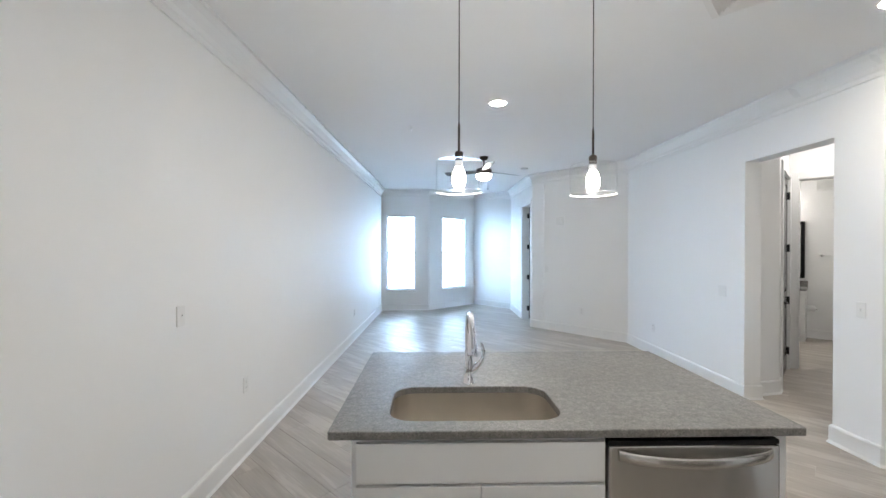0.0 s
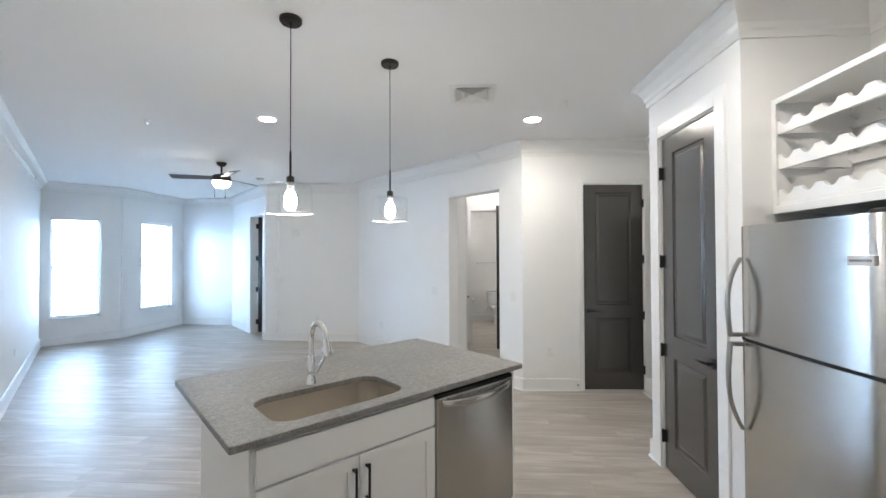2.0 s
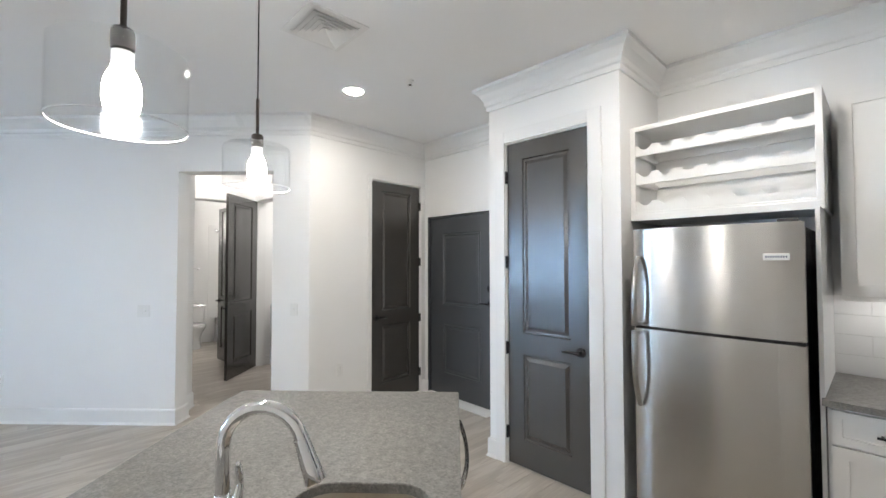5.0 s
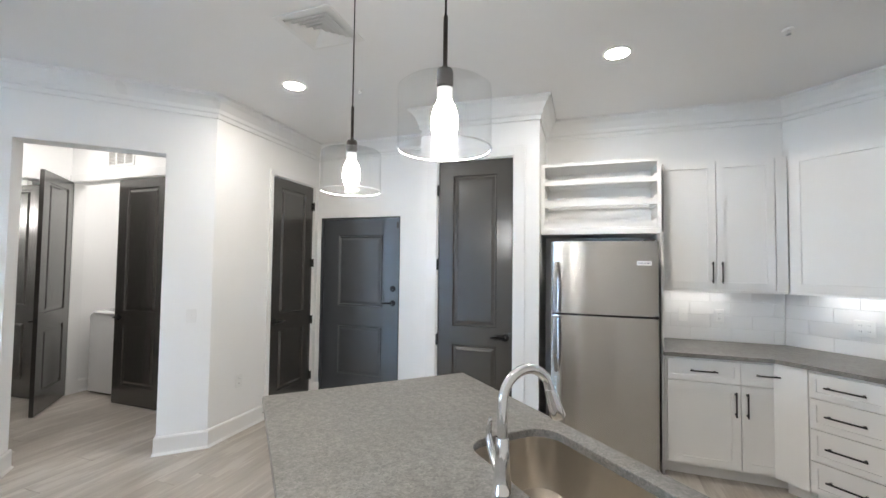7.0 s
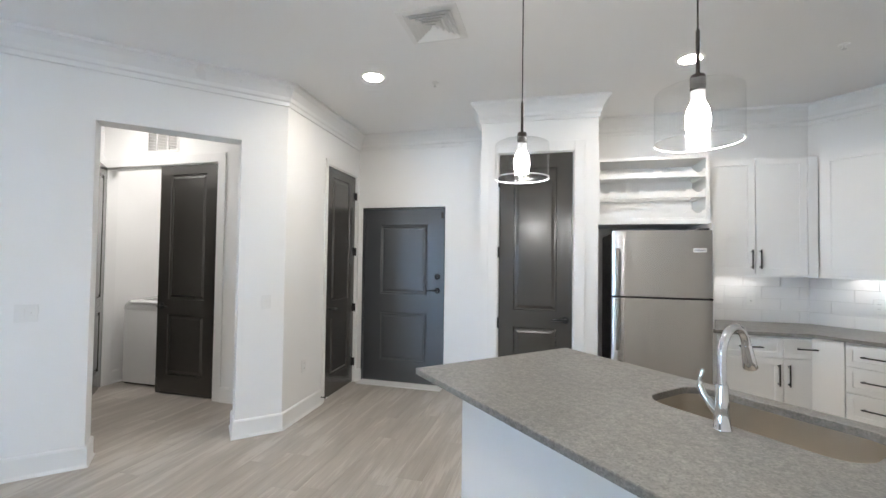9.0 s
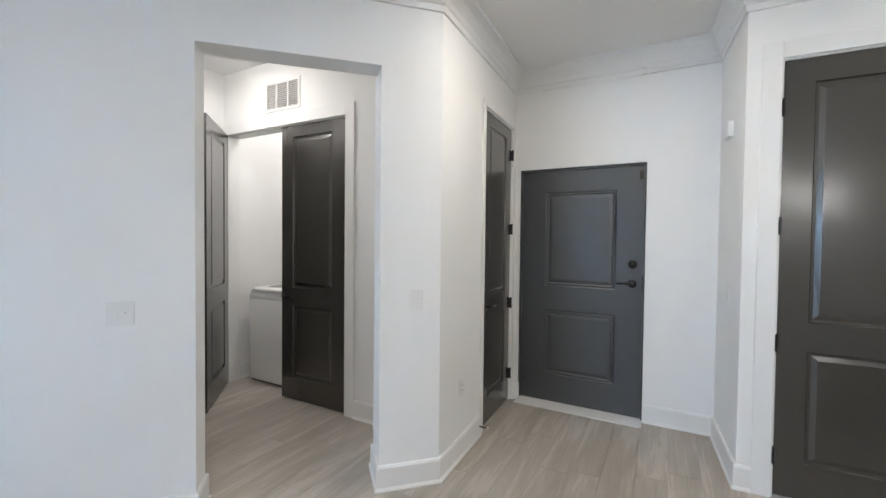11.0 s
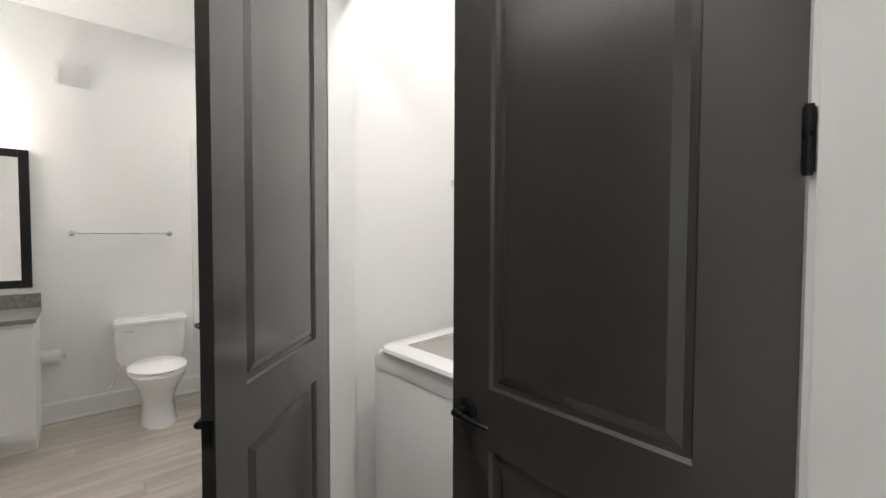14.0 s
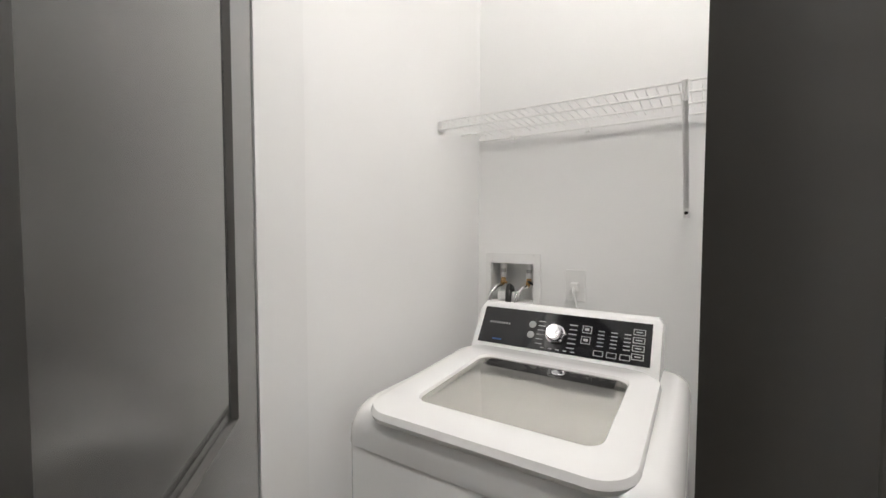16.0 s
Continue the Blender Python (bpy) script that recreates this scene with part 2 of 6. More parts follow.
def plank_material():
    """Grey-beige vinyl planks with long streaks along the local x axis."""
    m = bpy.data.materials.new("vinyl_plank")
    m.use_nodes = True
    nt = m.node_tree
    b = nt.nodes["Principled BSDF"]
    tc = nt.nodes.new("ShaderNodeTexCoord")
    oi = nt.nodes.new("ShaderNodeObjectInfo")
    sep = nt.nodes.new("ShaderNodeVectorMath")
    sep.operation = 'MULTIPLY_ADD'
    sep.inputs[1].default_value = (17.0, 9.0, 3.0)
    geo = nt.nodes.new("ShaderNodeNewGeometry")
    isl = nt.nodes.new("ShaderNodeMath")
    isl.operation = 'ADD'
    nt.links.new(oi.outputs["Random"], isl.inputs[0])
    nt.links.new(geo.outputs["Random Per Island"], isl.inputs[1])
    cmb = nt.nodes.new("ShaderNodeCombineXYZ")
    for k in range(3):
        nt.links.new(isl.outputs[0], cmb.inputs[k])
    nt.links.new(cmb.outputs[0], sep.inputs[0])
    nt.links.new(tc.outputs["Object"], sep.inputs[2])
    outs = []
    for sc, st, det in ((3.0, (0.42, 2.6, 1), 5), (6.0, (0.5, 12.0, 1), 6), (2.2, (0.6, 1.2, 1), 4)):
        mp = nt.nodes.new("ShaderNodeMapping")
        mp.inputs["Scale"].default_value = st
        nt.links.new(sep.outputs[0], mp.inputs[0])
        n = nt.nodes.new("ShaderNodeTexNoise")
        n.inputs["Scale"].default_value = sc
        n.inputs["Detail"].default_value = det
        n.inputs["Distortion"].default_value = 0.6
        nt.links.new(mp.outputs[0], n.inputs["Vector"])
        outs.append(n.outputs[0])
    a1 = nt.nodes.new("ShaderNodeMath")
    a1.operation = 'MULTIPLY_ADD'
    a1.inputs[1].default_value = 0.42
    nt.links.new(outs[1], a1.inputs[0])
    nt.links.new(outs[0], a1.inputs[2])
    a2 = nt.nodes.new("ShaderNodeMath")
    a2.operation = 'MULTIPLY_ADD'
    a2.inputs[1].default_value = 0.35
    nt.links.new(outs[2], a2.inputs[0])
    nt.links.new(a1.outputs[0], a2.inputs[2])
    cr = nt.nodes.new("ShaderNodeValToRGB")
    e = cr.color_ramp.elements
    e[0].position, e[0].color = 0.66, (0.352, 0.315, 0.277, 1)
    e[1].position, e[1].color = 1.22, (0.505, 0.468, 0.425, 1)
    mid = e.new(0.92)
    mid.color = (0.430, 0.393, 0.352, 1)
    half = nt.nodes.new("ShaderNodeMath")
    half.operation = 'MULTIPLY'
    half.inputs[1].default_value = 1.0
    nt.links.new(a2.outputs[0], half.inputs[0])
    nt.links.new(half.outputs[0], cr.inputs[0])
    hs = nt.nodes.new("ShaderNodeHueSaturation")
    mr = nt.nodes.new("ShaderNodeMapRange")
    mr.inputs[3].default_value, mr.inputs[4].default_value = 0.98, 1.02
    frac = nt.nodes.new("ShaderNodeMath")
    frac.operation = 'FRACT'
    nt.links.new(isl.outputs[0], frac.inputs[0])
    nt.links.new(frac.outputs[0], mr.inputs[0])
    nt.links.new(mr.outputs[0], hs.inputs["Value"])
    nt.links.new(cr.outputs[0], hs.inputs["Color"])
    nt.links.new(hs.outputs[0], b.inputs["Base Color"])
    b.inputs["Roughness"].default_value = 0.42
    b.inputs["Specular IOR Level"].default_value = 0.36
    bp = nt.nodes.new("ShaderNodeBump")
    bp.inputs["Strength"].default_value = 0.12
    bp.inputs["Distance"].default_value = 0.001
    nt.links.new(outs[1], bp.inputs["Height"])
    nt.links.new(bp.outputs[0], b.inputs["Normal"])
    return m


PLANK = plank_material()


# ---- mesh helpers ----
def finish(name, bm, mat, smooth=False):
    bmesh.ops.recalc_face_normals(bm, faces=bm.faces)
    me = bpy.data.meshes.new(name)
    bm.to_mesh(me)
    bm.free()
    mats = mat if isinstance(mat, (list, tuple)) else [mat]
    for k in mats:
        me.materials.append(k)
    if smooth:
        for p in me.polygons:
            p.use_smooth = True
        me.set_sharp_from_angle(angle=radians(38))
    return me


def part(name, bm, mat, parent, label="", smooth=False):
    """Links a bmesh as one mesh object under a thing or under a part."""
    ob = new(name, finish(name, bm, mat, smooth))
    if parent:
        ob.parent = parent
    if label:
        tagged(ob, label)
    return ob


def thing(name, m, label, category, group="", kind=""):
    ob = new(name)
    ob.empty_display_size = 0.1
    ob.matrix_basis = m
    return tagged(ob, label, category, group, kind)


def solid(name, bm, mat, label, category, kind="structure", smooth=False, m=None):
    ob = new(name, finish(name, bm, mat, smooth))
    if m is not None:
        ob.matrix_basis = m
    return tagged(ob, label, category, "", kind)


def facing(p, n, z=0.0):
    """A pose at p whose local -y points along n, local x to the right of one who looks at the front."""
    return Matrix.Translation((p[0], p[1], z)) @ Matrix.Rotation(math.atan2(n[0], -n[1]), 4, 'Z')


def box(bm, x0, y0, z0, x1, y1, z1, bevel=0.0, seg=2):
    x0, x1, y0, y1, z0, z1 = min(x0, x1), max(x0, x1), min(y0, y1), max(y0, y1), min(z0, z1), max(z0, z1)
    r = bmesh.ops.create_cube(bm, size=1.0, matrix=Matrix.Translation(((x0 + x1) / 2, (y0 + y1) / 2, (z0 + z1) / 2)) @ Matrix.Diagonal((x1 - x0, y1 - y0, z1 - z0, 1)))
    if bevel:
        es = list({e for v in r["verts"] for e in v.link_edges})
        bmesh.ops.bevel(bm, geom=es, offset=bevel, segments=seg, affect='EDGES', profile=0.5)
    return bm


def bx(*a, **k):
    return box(bmesh.new(), *a, **k)


def cyl(bm, p0, p1, r0, r1=None, seg=20, caps=True):
    p0, p1 = Vector(p0), Vector(p1)
    d = p1 - p0
    m = Matrix.Translation((p0 + p1) / 2) @ d.to_track_quat('Z', 'Y').to_matrix().to_4x4()
    bmesh.ops.create_cone(bm, cap_ends=caps, segments=seg, radius1=r0, radius2=r0 if r1 is None else r1, depth=d.length, matrix=m)
    return bm


def lathe(bm, prof, seg=32, m=None):
    """Turns a profile of (radius, z) about the z axis."""
    rings = []
    for r, z in prof:
        if r < 1e-5:
            rings.append([bm.verts.new((0, 0, z))])
        else:
            rings.append([bm.verts.new((r * math.cos(2 * math.pi * k / seg), r * math.sin(2 * math.pi * k / seg), z)) for k in range(seg)])
    for a, b in zip(rings, rings[1:]):
        for k in range(seg):
            j = (k + 1) % seg
            if len(a) == 1 and len(b) == 1:
                continue
            if len(a) == 1:
                bm.faces.new((a[0], b[k], b[j]))
            elif len(b) == 1:
                bm.faces.new((a[k], a[j], b[0]))
            else:
                bm.faces.new((a[k], a[j], b[j], b[k]))
    if m is not None:
        bmesh.ops.transform(bm, matrix=m, verts=[v for r in rings for v in r])
    return bm


def loft(bm, rings, cap=True):
    """Joins closed rings of equal length."""
    vs = [[bm.verts.new(p) for p in r] for r in rings]
    n = len(vs[0])
    for a, b in zip(vs, vs[1:]):
        for k in range(n):
            bm.faces.new((a[k], a[(k + 1) % n], b[(k + 1) % n], b[k]))
    if cap:
        bm.faces.new(vs[0][::-1])
        bm.faces.new(vs[-1])
    return bm


def tube(bm, pts, r, seg=10, radii=None):
    """A round bar along points."""
    pts = [Vector(p) for p in pts]
    rings = []
    up = None
    for k, p in enumerate(pts):
        d = (pts[min(k + 1, len(pts) - 1)] - pts[max(k - 1, 0)]).normalized()
        if up is None:
            up = d.orthogonal().normalized()
        up = (up - d * up.dot(d)).normalized()
        s = d.cross(up)
        rr = radii[k] if radii else r
        rings.append([p + (up * math.cos(2 * math.pi * j / seg) + s * math.sin(2 * math.pi * j / seg)) * rr for j in range(seg)])
    return loft(bm, rings)


def rounded(w, d, r, n=6, cx=0.0, cy=0.0, z=0.0):
    """A ring: a rectangle w by d with rounded corners."""
    out = []
    for sx, sy, a0 in ((1, 1, 0), (-1, 1, 90), (-1, -1, 180), (1, -1, 270)):
        for k in range(n + 1):
            a = radians(a0 + 90 * k / n)
            out.append(Vector((cx + sx * (w / 2 - r) + r * math.cos(a), cy + sy * (d / 2 - r) + r * math.sin(a), z)))
    return out


def sweep(bm, line, prof, closed=False):
    """Carries a profile of (offset to the left of the line, z) along a line in the plan, mitred at its corners."""
    n = len(line)
    P = [Vector((p[0], p[1])) for p in line]
    rings = []
    for k in range(n):
        d0 = (P[k] - P[k - 1]).normalized() if (k > 0 or closed) else None
        d1 = (P[(k + 1) % n] - P[k]).normalized() if (k < n - 1 or closed) else None
        d0, d1 = d0 or d1, d1 or d0
        n0, n1 = Vector((-d0.y, d0.x)), Vector((-d1.y, d1.x))
        mit = (n0 + n1)
        mit = mit / max(0.3, mit.dot(n0))
        rings.append([Vector((P[k].x + mit.x * o, P[k].y + mit.y * o, z)) for o, z in prof])
    if closed:
        rings.append([v.copy() for v in rings[0]])
    return loft(bm, rings, cap=not closed)


def wall(name, p0, p1, label, holes=(), z0=0.0, z1=3.1, thick=0.12, mat=None, ext0=0.0, ext1=0.0, category="wall"):
    """A wall whose room face runs from p0 to p1 with the room on the left; holes: (s0, s1, zb, zt) along it."""
    p0, p1 = Vector(p0[:2]), Vector(p1[:2])
    d = (p1 - p0)
    ln = d.length
    d.normalize()
    bm = bmesh.new()
    cuts = [-ext0, ln + ext1]
    for s0, s1, zb, zt in holes:
        cuts += [s0, s1]
    cuts = sorted(cuts)
    for a, b in zip(cuts, cuts[1:]):
        if b - a < 1e-4:
            continue
        mid = (a + b) / 2
        spans = [(z0, z1)]
        for s0, s1, zb, zt in holes:
            if s0 < mid < s1:
                spans = [(z0, zb), (zt, z1)]
        for za, zb in spans:
            if zb - za > 1e-4:
                box(bm, a, 0, za, b, thick, zb)
    bmesh.ops.remove_doubles(bm, verts=bm.verts, dist=1e-5)
    m = Matrix.Translation((p0.x, p0.y, 0)) @ Matrix.Rotation(math.atan2(d.y, d.x), 4, 'Z') @ Matrix.Diagonal((1, -1, 1, 1))
    bmesh.ops.transform(bm, matrix=m, verts=bm.verts)
    return solid(name, bm, mat or WALL, label, category)


def along(p0, p1, s):
    p0, p1 = Vector(p0[:2]), Vector(p1[:2])
    return p0 + (p1 - p0).normalized() * s


def left_normal(p0, p1):
    d = (Vector(p1[:2]) - Vector(p0[:2])).normalized()
    return Vector((-d.y, d.x))


def dist(p0, p1, q):
    """How far along the wall p0-p1 the place q lies."""
    d = (Vector(p1[:2]) - Vector(p0[:2])).normalized()
    return (Vector(q[:2]) - Vector(p0[:2])).dot(d)


# ---- plan of the main room (room on the left of each wall) ----
P0, P1 = (-1.352, -1.22), (1.156, -1.22)
P2 = uv(1.876, 1.68)[:2]
P3, P4, P5, P6, P7 = (2.035, 0.612), (2.765, 1.375), (3.30, 0.91), (4.408, 2.018), (3.30, 3.042)
P8, P9, P10, P11, P12, P13 = (3.30, 6.82), (2.06, 8.15), (2.08, 10.45), (1.25, 11.40), (0.03, 10.29), (-1.12, 10.25)
# hall
H0, H1, H2, H3, H4, H5 = (3.47, 3.31), (4.164, 3.31), uv(7.163, 0.603)[:2], uv(7.163, -0.484)[:2], (3.80, 4.485), (3.47, 4.42)
DOOR_H = 2.44

pan0, pan1 = dist(P3, P4, (2.181, 0.754)), dist(P3, P4, (2.661, 1.256))
ent0, ent1 = dist(P5, P6, (3.636, 1.255)), dist(P5, P6, (4.365, 1.975))
clo0, clo1 = dist(P6, P7, (4.352, 2.068)), dist(P6, P7, (3.813, 2.552))
hal0, hal1 = 3.398 - P7[1], 4.325 - P7[1]
bed0, bed1 = 8.28 - P9[1], 9.06 - P9[1]

wall("wall_range", P0, P1, "white painted kitchen wall behind the range", ext0=0.12, ext1=0.05)
wall("wall_kitchen_diagonal", P1, P2, "white painted diagonal wall behind fridge and cabinets", ext0=0.03, ext1=0.12)
wall("wall_alcove", P2, P3, "white painted side wall of the fridge alcove", ext0=0.0, thick=0.12)
wall("wall_pantry", P3, P4, "white painted wall with the pantry door", [(pan0, pan1, -1, DOOR_H + 0.035)], thick=0.11)
wall("wall_entry_side", P4, P5, "short white painted wall beside the entry door", thick=0.11)
wall("wall_entry", P5, P6, "white painted wall with the entry door", [(ent0, ent1, -1, 2.075)], ext0=0.1, ext1=0.1, thick=0.15)
wall("wall_closet", P6, P7, "white painted wall with the closet door", [(clo0, clo1, -1, DOOR_H)], thick=0.11)
wall("wall_hall_opening", P7, P8, "white painted wall with a cased-free opening to the hall", [(hal0, hal1, -1, 2.42)], ext1=0.06, thick=0.17)
wall("wall_thermostat", P8, P9, "white painted diagonal living room wall", ext0=0.06)
wall("wall_bedroom", P9, P10, "white painted wall with the bedroom doorway", [(bed0, bed1, -1, 2.42)], ext1=0.06, thick=0.13)
wall("wall_bay_east", P10, P11, "white painted angled wall of the window bay", ext0=0.06, ext1=0.06)
w2a, w2b = dist(P11, P12, (1.00, 11.16)), dist(P11, P12, (0.385, 10.60))
wall("wall_bay_north", P11, P12, "white painted angled wall with a window", [(w2a, w2b, 0.48, 2.325)], ext0=0.06, ext1=0.02, thick=0.16)
w1a, w1b = dist(P12, P13, (-0.285, 10.28)), dist(P12, P13, (-1.0, 10.255))
wall("wall_north", P12, P13, "white painted wall with a window", [(w1a, w1b, 0.48, 2.325)], ext0=0.02, ext1=0.12, thick=0.16)
wall("wall_west", P13, P0, "long plain white painted wall", ext0=0.12, ext1=0.12)

# hall, closets, bath
lau0, lau1 = dist(H1, H2, (4.383, 3.518)), dist(H1, H2, (5.462, 4.597))
bat0, bat1 = dist(H2, H3, uv(7.163, 0.41)), dist(H2, H3, uv(7.163, -0.40))
b20, b21 = dist(H3, H4, uv(7.06, -0.484)), dist(H3, H4, uv(6.10, -0.484))
solid("wall_hall_pier", bx(3.470, 3.16, 0.0, 3.562, 3.398, HCEIL), WALL, "white painted end of the pier beside the hall opening", "wall")
wall("wall_hall_south", (3.562, 3.31), H1, "white hall wall with an electrical panel", thick=0.1)
wall("wall_laundry_front", H1, H2, "white hall wall with the laundry double door", [(lau0, lau1, -1, DOOR_H)], thick=0.12, ext1=0.12)
wall("wall_bath_front", H2, H3, "white hall wall with the bathroom doorway", [(bat0, bat1, -1, 2.42)], thick=0.12, ext1=0.12)
wall("wall_hall_north", H3, H4, "white hall wall with a closed grey door", [(b20, b21, -1, 2.42)], thick=0.12)
wall("wall_hall_return", H4, H5, "short white hall wall", thick=0.1, ext1=0.1)
L0, L1, L2, L3 = uv(5.42, 0.723), uv(5.42, 1.62), uv(7.13, 1.62), uv(7.13, 0.723)
wall("wall_laundry_right", L0, L1, "white laundry closet side wall", thick=0.1)
wall("wall_laundry_back", L1, L2, "white laundry closet back wall", [(6.893 - 5.42, 7.071 - 5.42, 1.042, 1.195)], thick=0.1, ext0=0.1, ext1=0.1)
wall("wall_laundry_left", L2, L3, "white laundry closet side wall", thick=0.1)
B0, B1, B2, B3 = uv(7.283, 1.46), uv(9.70, 1.46), uv(9.70, -1.40), uv(7.283, -1.40)
wall("wall_bath_tub_side", B0, B1, "white bathroom wall behind the tub", thick=0.1, ext0=0.1, ext1=0.1)
wall("wall_bath_back", B1, B2, "white bathroom wall behind toilet and vanity", thick=0.1)
wall("wall_bath_vanity_side", B2, B3, "white bathroom side wall", thick=0.1, ext0=0.1, ext1=0.1)
wall("wall_bath_inner_south", uv(7.283, 0.723), B0, "white bathroom wall beside the doorway", thick=0.03)
wall("wall_bath_inner_north", B3, uv(7.283, -0.60), "white bathroom wall beside the doorway", thick=0.1)
# the bedroom seen past its open door: plain closing walls
wall("wall_bedroom_far", (5.2, 8.2), (5.2, 11.4), "plain white bedroom wall", thick=0.1)
wall("wall_bedroom_north", (5.2, 11.4), (2.2, 11.4), "plain white bedroom wall", thick=0.1)
wall("wall_bedroom_south", (2.22, 8.05), (5.2, 8.05), "plain white bedroom wall", thick=0.1)


def poly_slab(name, pts, z0, z1, mat, label, category):
    bm = bmesh.new()
    loft(bm, [[Vector((p[0], p[1], z)) for p in pts] for z in (z0, z1)])
    return solid(name, bm, mat, label, category)


poly_slab("ceiling", [(-1.4, -1.6), (1.3, -1.6), (4.9, 1.9), (3.42, 3.05), (3.42, 6.9), (2.2, 8.2), (2.2, 10.5), (1.25, 11.6), (-1.4, 11.6)], CEIL, CEIL + 0.15, CEILING, "flat white painted ceiling", "ceiling")
poly_slab("ceiling_hall", [(3.42, 3.05), (4.16, 3.05), (6.9, 2.2), (8.6, 4.2), (8.6, 8.6), (5.2, 8.6), (3.42, 4.6)], HCEIL, HCEIL + 0.1, CEILING, "flat white painted hall ceiling", "ceiling")
poly_slab("ceiling_bedroom", [(2.2, 8.0), (5.3, 8.0), (5.3, 11.5), (2.2, 11.5)], HCEIL - 0.1, HCEIL, CEILING, "flat white bedroom ceiling", "ceiling")
ground_bm = bx(-40, -40, -0.5, 50, 60, -0.03)
solid("ground", ground_bm, GROUT, "grey concrete slab below the floor", "ground")

# baseboards and crown
BASE = [(0.0, 0.0), (0.026, 0.0), (0.026, 0.008), (0.016, 0.022), (0.016, 0.132), (0.010, 0.145), (0.0, 0.147)]
CROWN = [(0.0, CEIL - 0.185), (0.014, CEIL - 0.185), (0.016, CEIL - 0.150), (0.026, CEIL - 0.140), (0.030, CEIL - 0.110), (0.062, CEIL - 0.055), (0.090, CEIL - 0.030), (0.098, CEIL - 0.026), (0.098, CEIL - 0.001), (0.0, CEIL - 0.001)]


def trim_run(name, line, prof, label, closed=False):
    bm = bmesh.new()
    sweep(bm, line, prof, closed)
    return solid(name, bm, TRIM, label, "trim")


def base_run(*line):
    trim_run("baseboard", line, BASE, "white painted baseboard with shoe moulding")


CAS = 0.088
base_run(along(P3, P4, pan1 + CAS), P4, P5, along(P5, P6, ent0 - 0.004))
base_run(along(P5, P6, ent1 + 0.004), along(P6, P7, clo0 - 0.012))
base_run(along(P6, P7, clo1 + 0.05), P7, along(P7, P8, hal0), (3.562, 3.398), (3.562, 3.31), H1, along(H1, H2, lau0 - CAS))
base_run(along(H1, H2, lau1 + CAS - 0.04), along(H2, H3, 0.06))
base_run(along(H3, H4, b21 + CAS), H4, H5, (3.47, 4.325), along(P7, P8, hal1), P8, P9, along(P9, P10, bed0 - 0.07))
base_run(along(P9, P10, bed1 + 0.07), P10, P11, P12, P13, P0)
base_run(uv(5.75, 1.62), L2, L3)
base_run(uv(9.70, 0.66), uv(9.70, -0.42))
trim_run("crown_moulding", [P0, P1, P2, P3, P4, P5, P6, P7, P8, P9, P10, P11, P12, P13], CROWN, "stepped white crown moulding", True)


def casing(p0, p1, s0, s1, top, label, width=CAS, mat=None, thick=0.018, sides=(1, 1), jamb=0.12):
    """Flat trim round an opening of the wall p0-p1, with its jamb lining."""
    n = left_normal(p0, p1)
    a = along(p0, p1, s0)
    m = Matrix.Translation((a.x, a.y, 0)) @ Matrix.Rotation(math.atan2((Vector(p1[:2]) - Vector(p0[:2])).y, (Vector(p1[:2]) - Vector(p0[:2])).x), 4, 'Z')
    w = s1 - s0
    bm = bmesh.new()
    if sides[0]:
        box(bm, -width, 0, 0, 0.004, thick, top + width, 0.003)
    if sides[1]:
        box(bm, w - 0.004, 0, 0, w + width, thick, top + width, 0.003)
    box(bm, 0.004, 0.0, top - 0.004, w - 0.004, thick - 0.001, top + width, 0.003)
    box(bm, 0.0, -jamb, 0, 0.014, 0.0, top)
    box(bm, w - 0.014, -jamb, 0, w, 0.0, top)
    box(bm, 0.014, -jamb, top - 0.014, w - 0.014, 0.0, top)
    return solid("trim", bm, mat or TRIM, label, "door trim", m=m)


casing(P3, P4, pan0, pan1, DOOR_H + 0.035, "white flat casing round the pantry door", jamb=0.1)
casing(P6, P7, clo0, clo1, DOOR_H, "white flat casing round the closet door", width=0.045, jamb=0.1, sides=(1, 1), thick=0.014)
casing(H1, H2, lau0, lau1, DOOR_H, "white flat casing round the laundry door")
casing(H2, H3, bat0, bat1, 2.42, "white flat casing round the bathroom doorway")
casing(H3, H4, b20, b21, 2.42, "white flat casing round the grey hall door")
casing(P9, P10, bed0, bed1, 2.42, "white flat casing round the bedroom doorway", width=0.07, jamb=0.13)
casing(P5, P6, ent0, ent1, 2.075, "dark grey steel frame of the entry door", width=0.0, mat=ENTRY, thick=0.012, jamb=0.15)


# ---- doors ----
def panel_face(bm, x0, x1, z0, z1, y, rings, s):
    """A sunk panel: rings of (inset, depth); s is +1 where depth runs along +y."""
    prev = None
    for ins, dep in [(0.0, 0.0)] + list(rings):
        cur = [bm.verts.new((xx, y + s * dep, zz)) for xx, zz in ((x0 + ins, z0 + ins), (x1 - ins, z0 + ins), (x1 - ins, z1 - ins), (x0 + ins, z1 - ins))]
        if prev:
            for k in range(4):
                bm.faces.new((prev[k], prev[(k + 1) % 4], cur[(k + 1) % 4], cur[k]))
        prev = cur
    bm.faces.new(prev)


RAISED = [(0.006, 0.010), (0.020, 0.011), (0.046, 0.002)]
SHAKER = [(0.001, 0.008)]


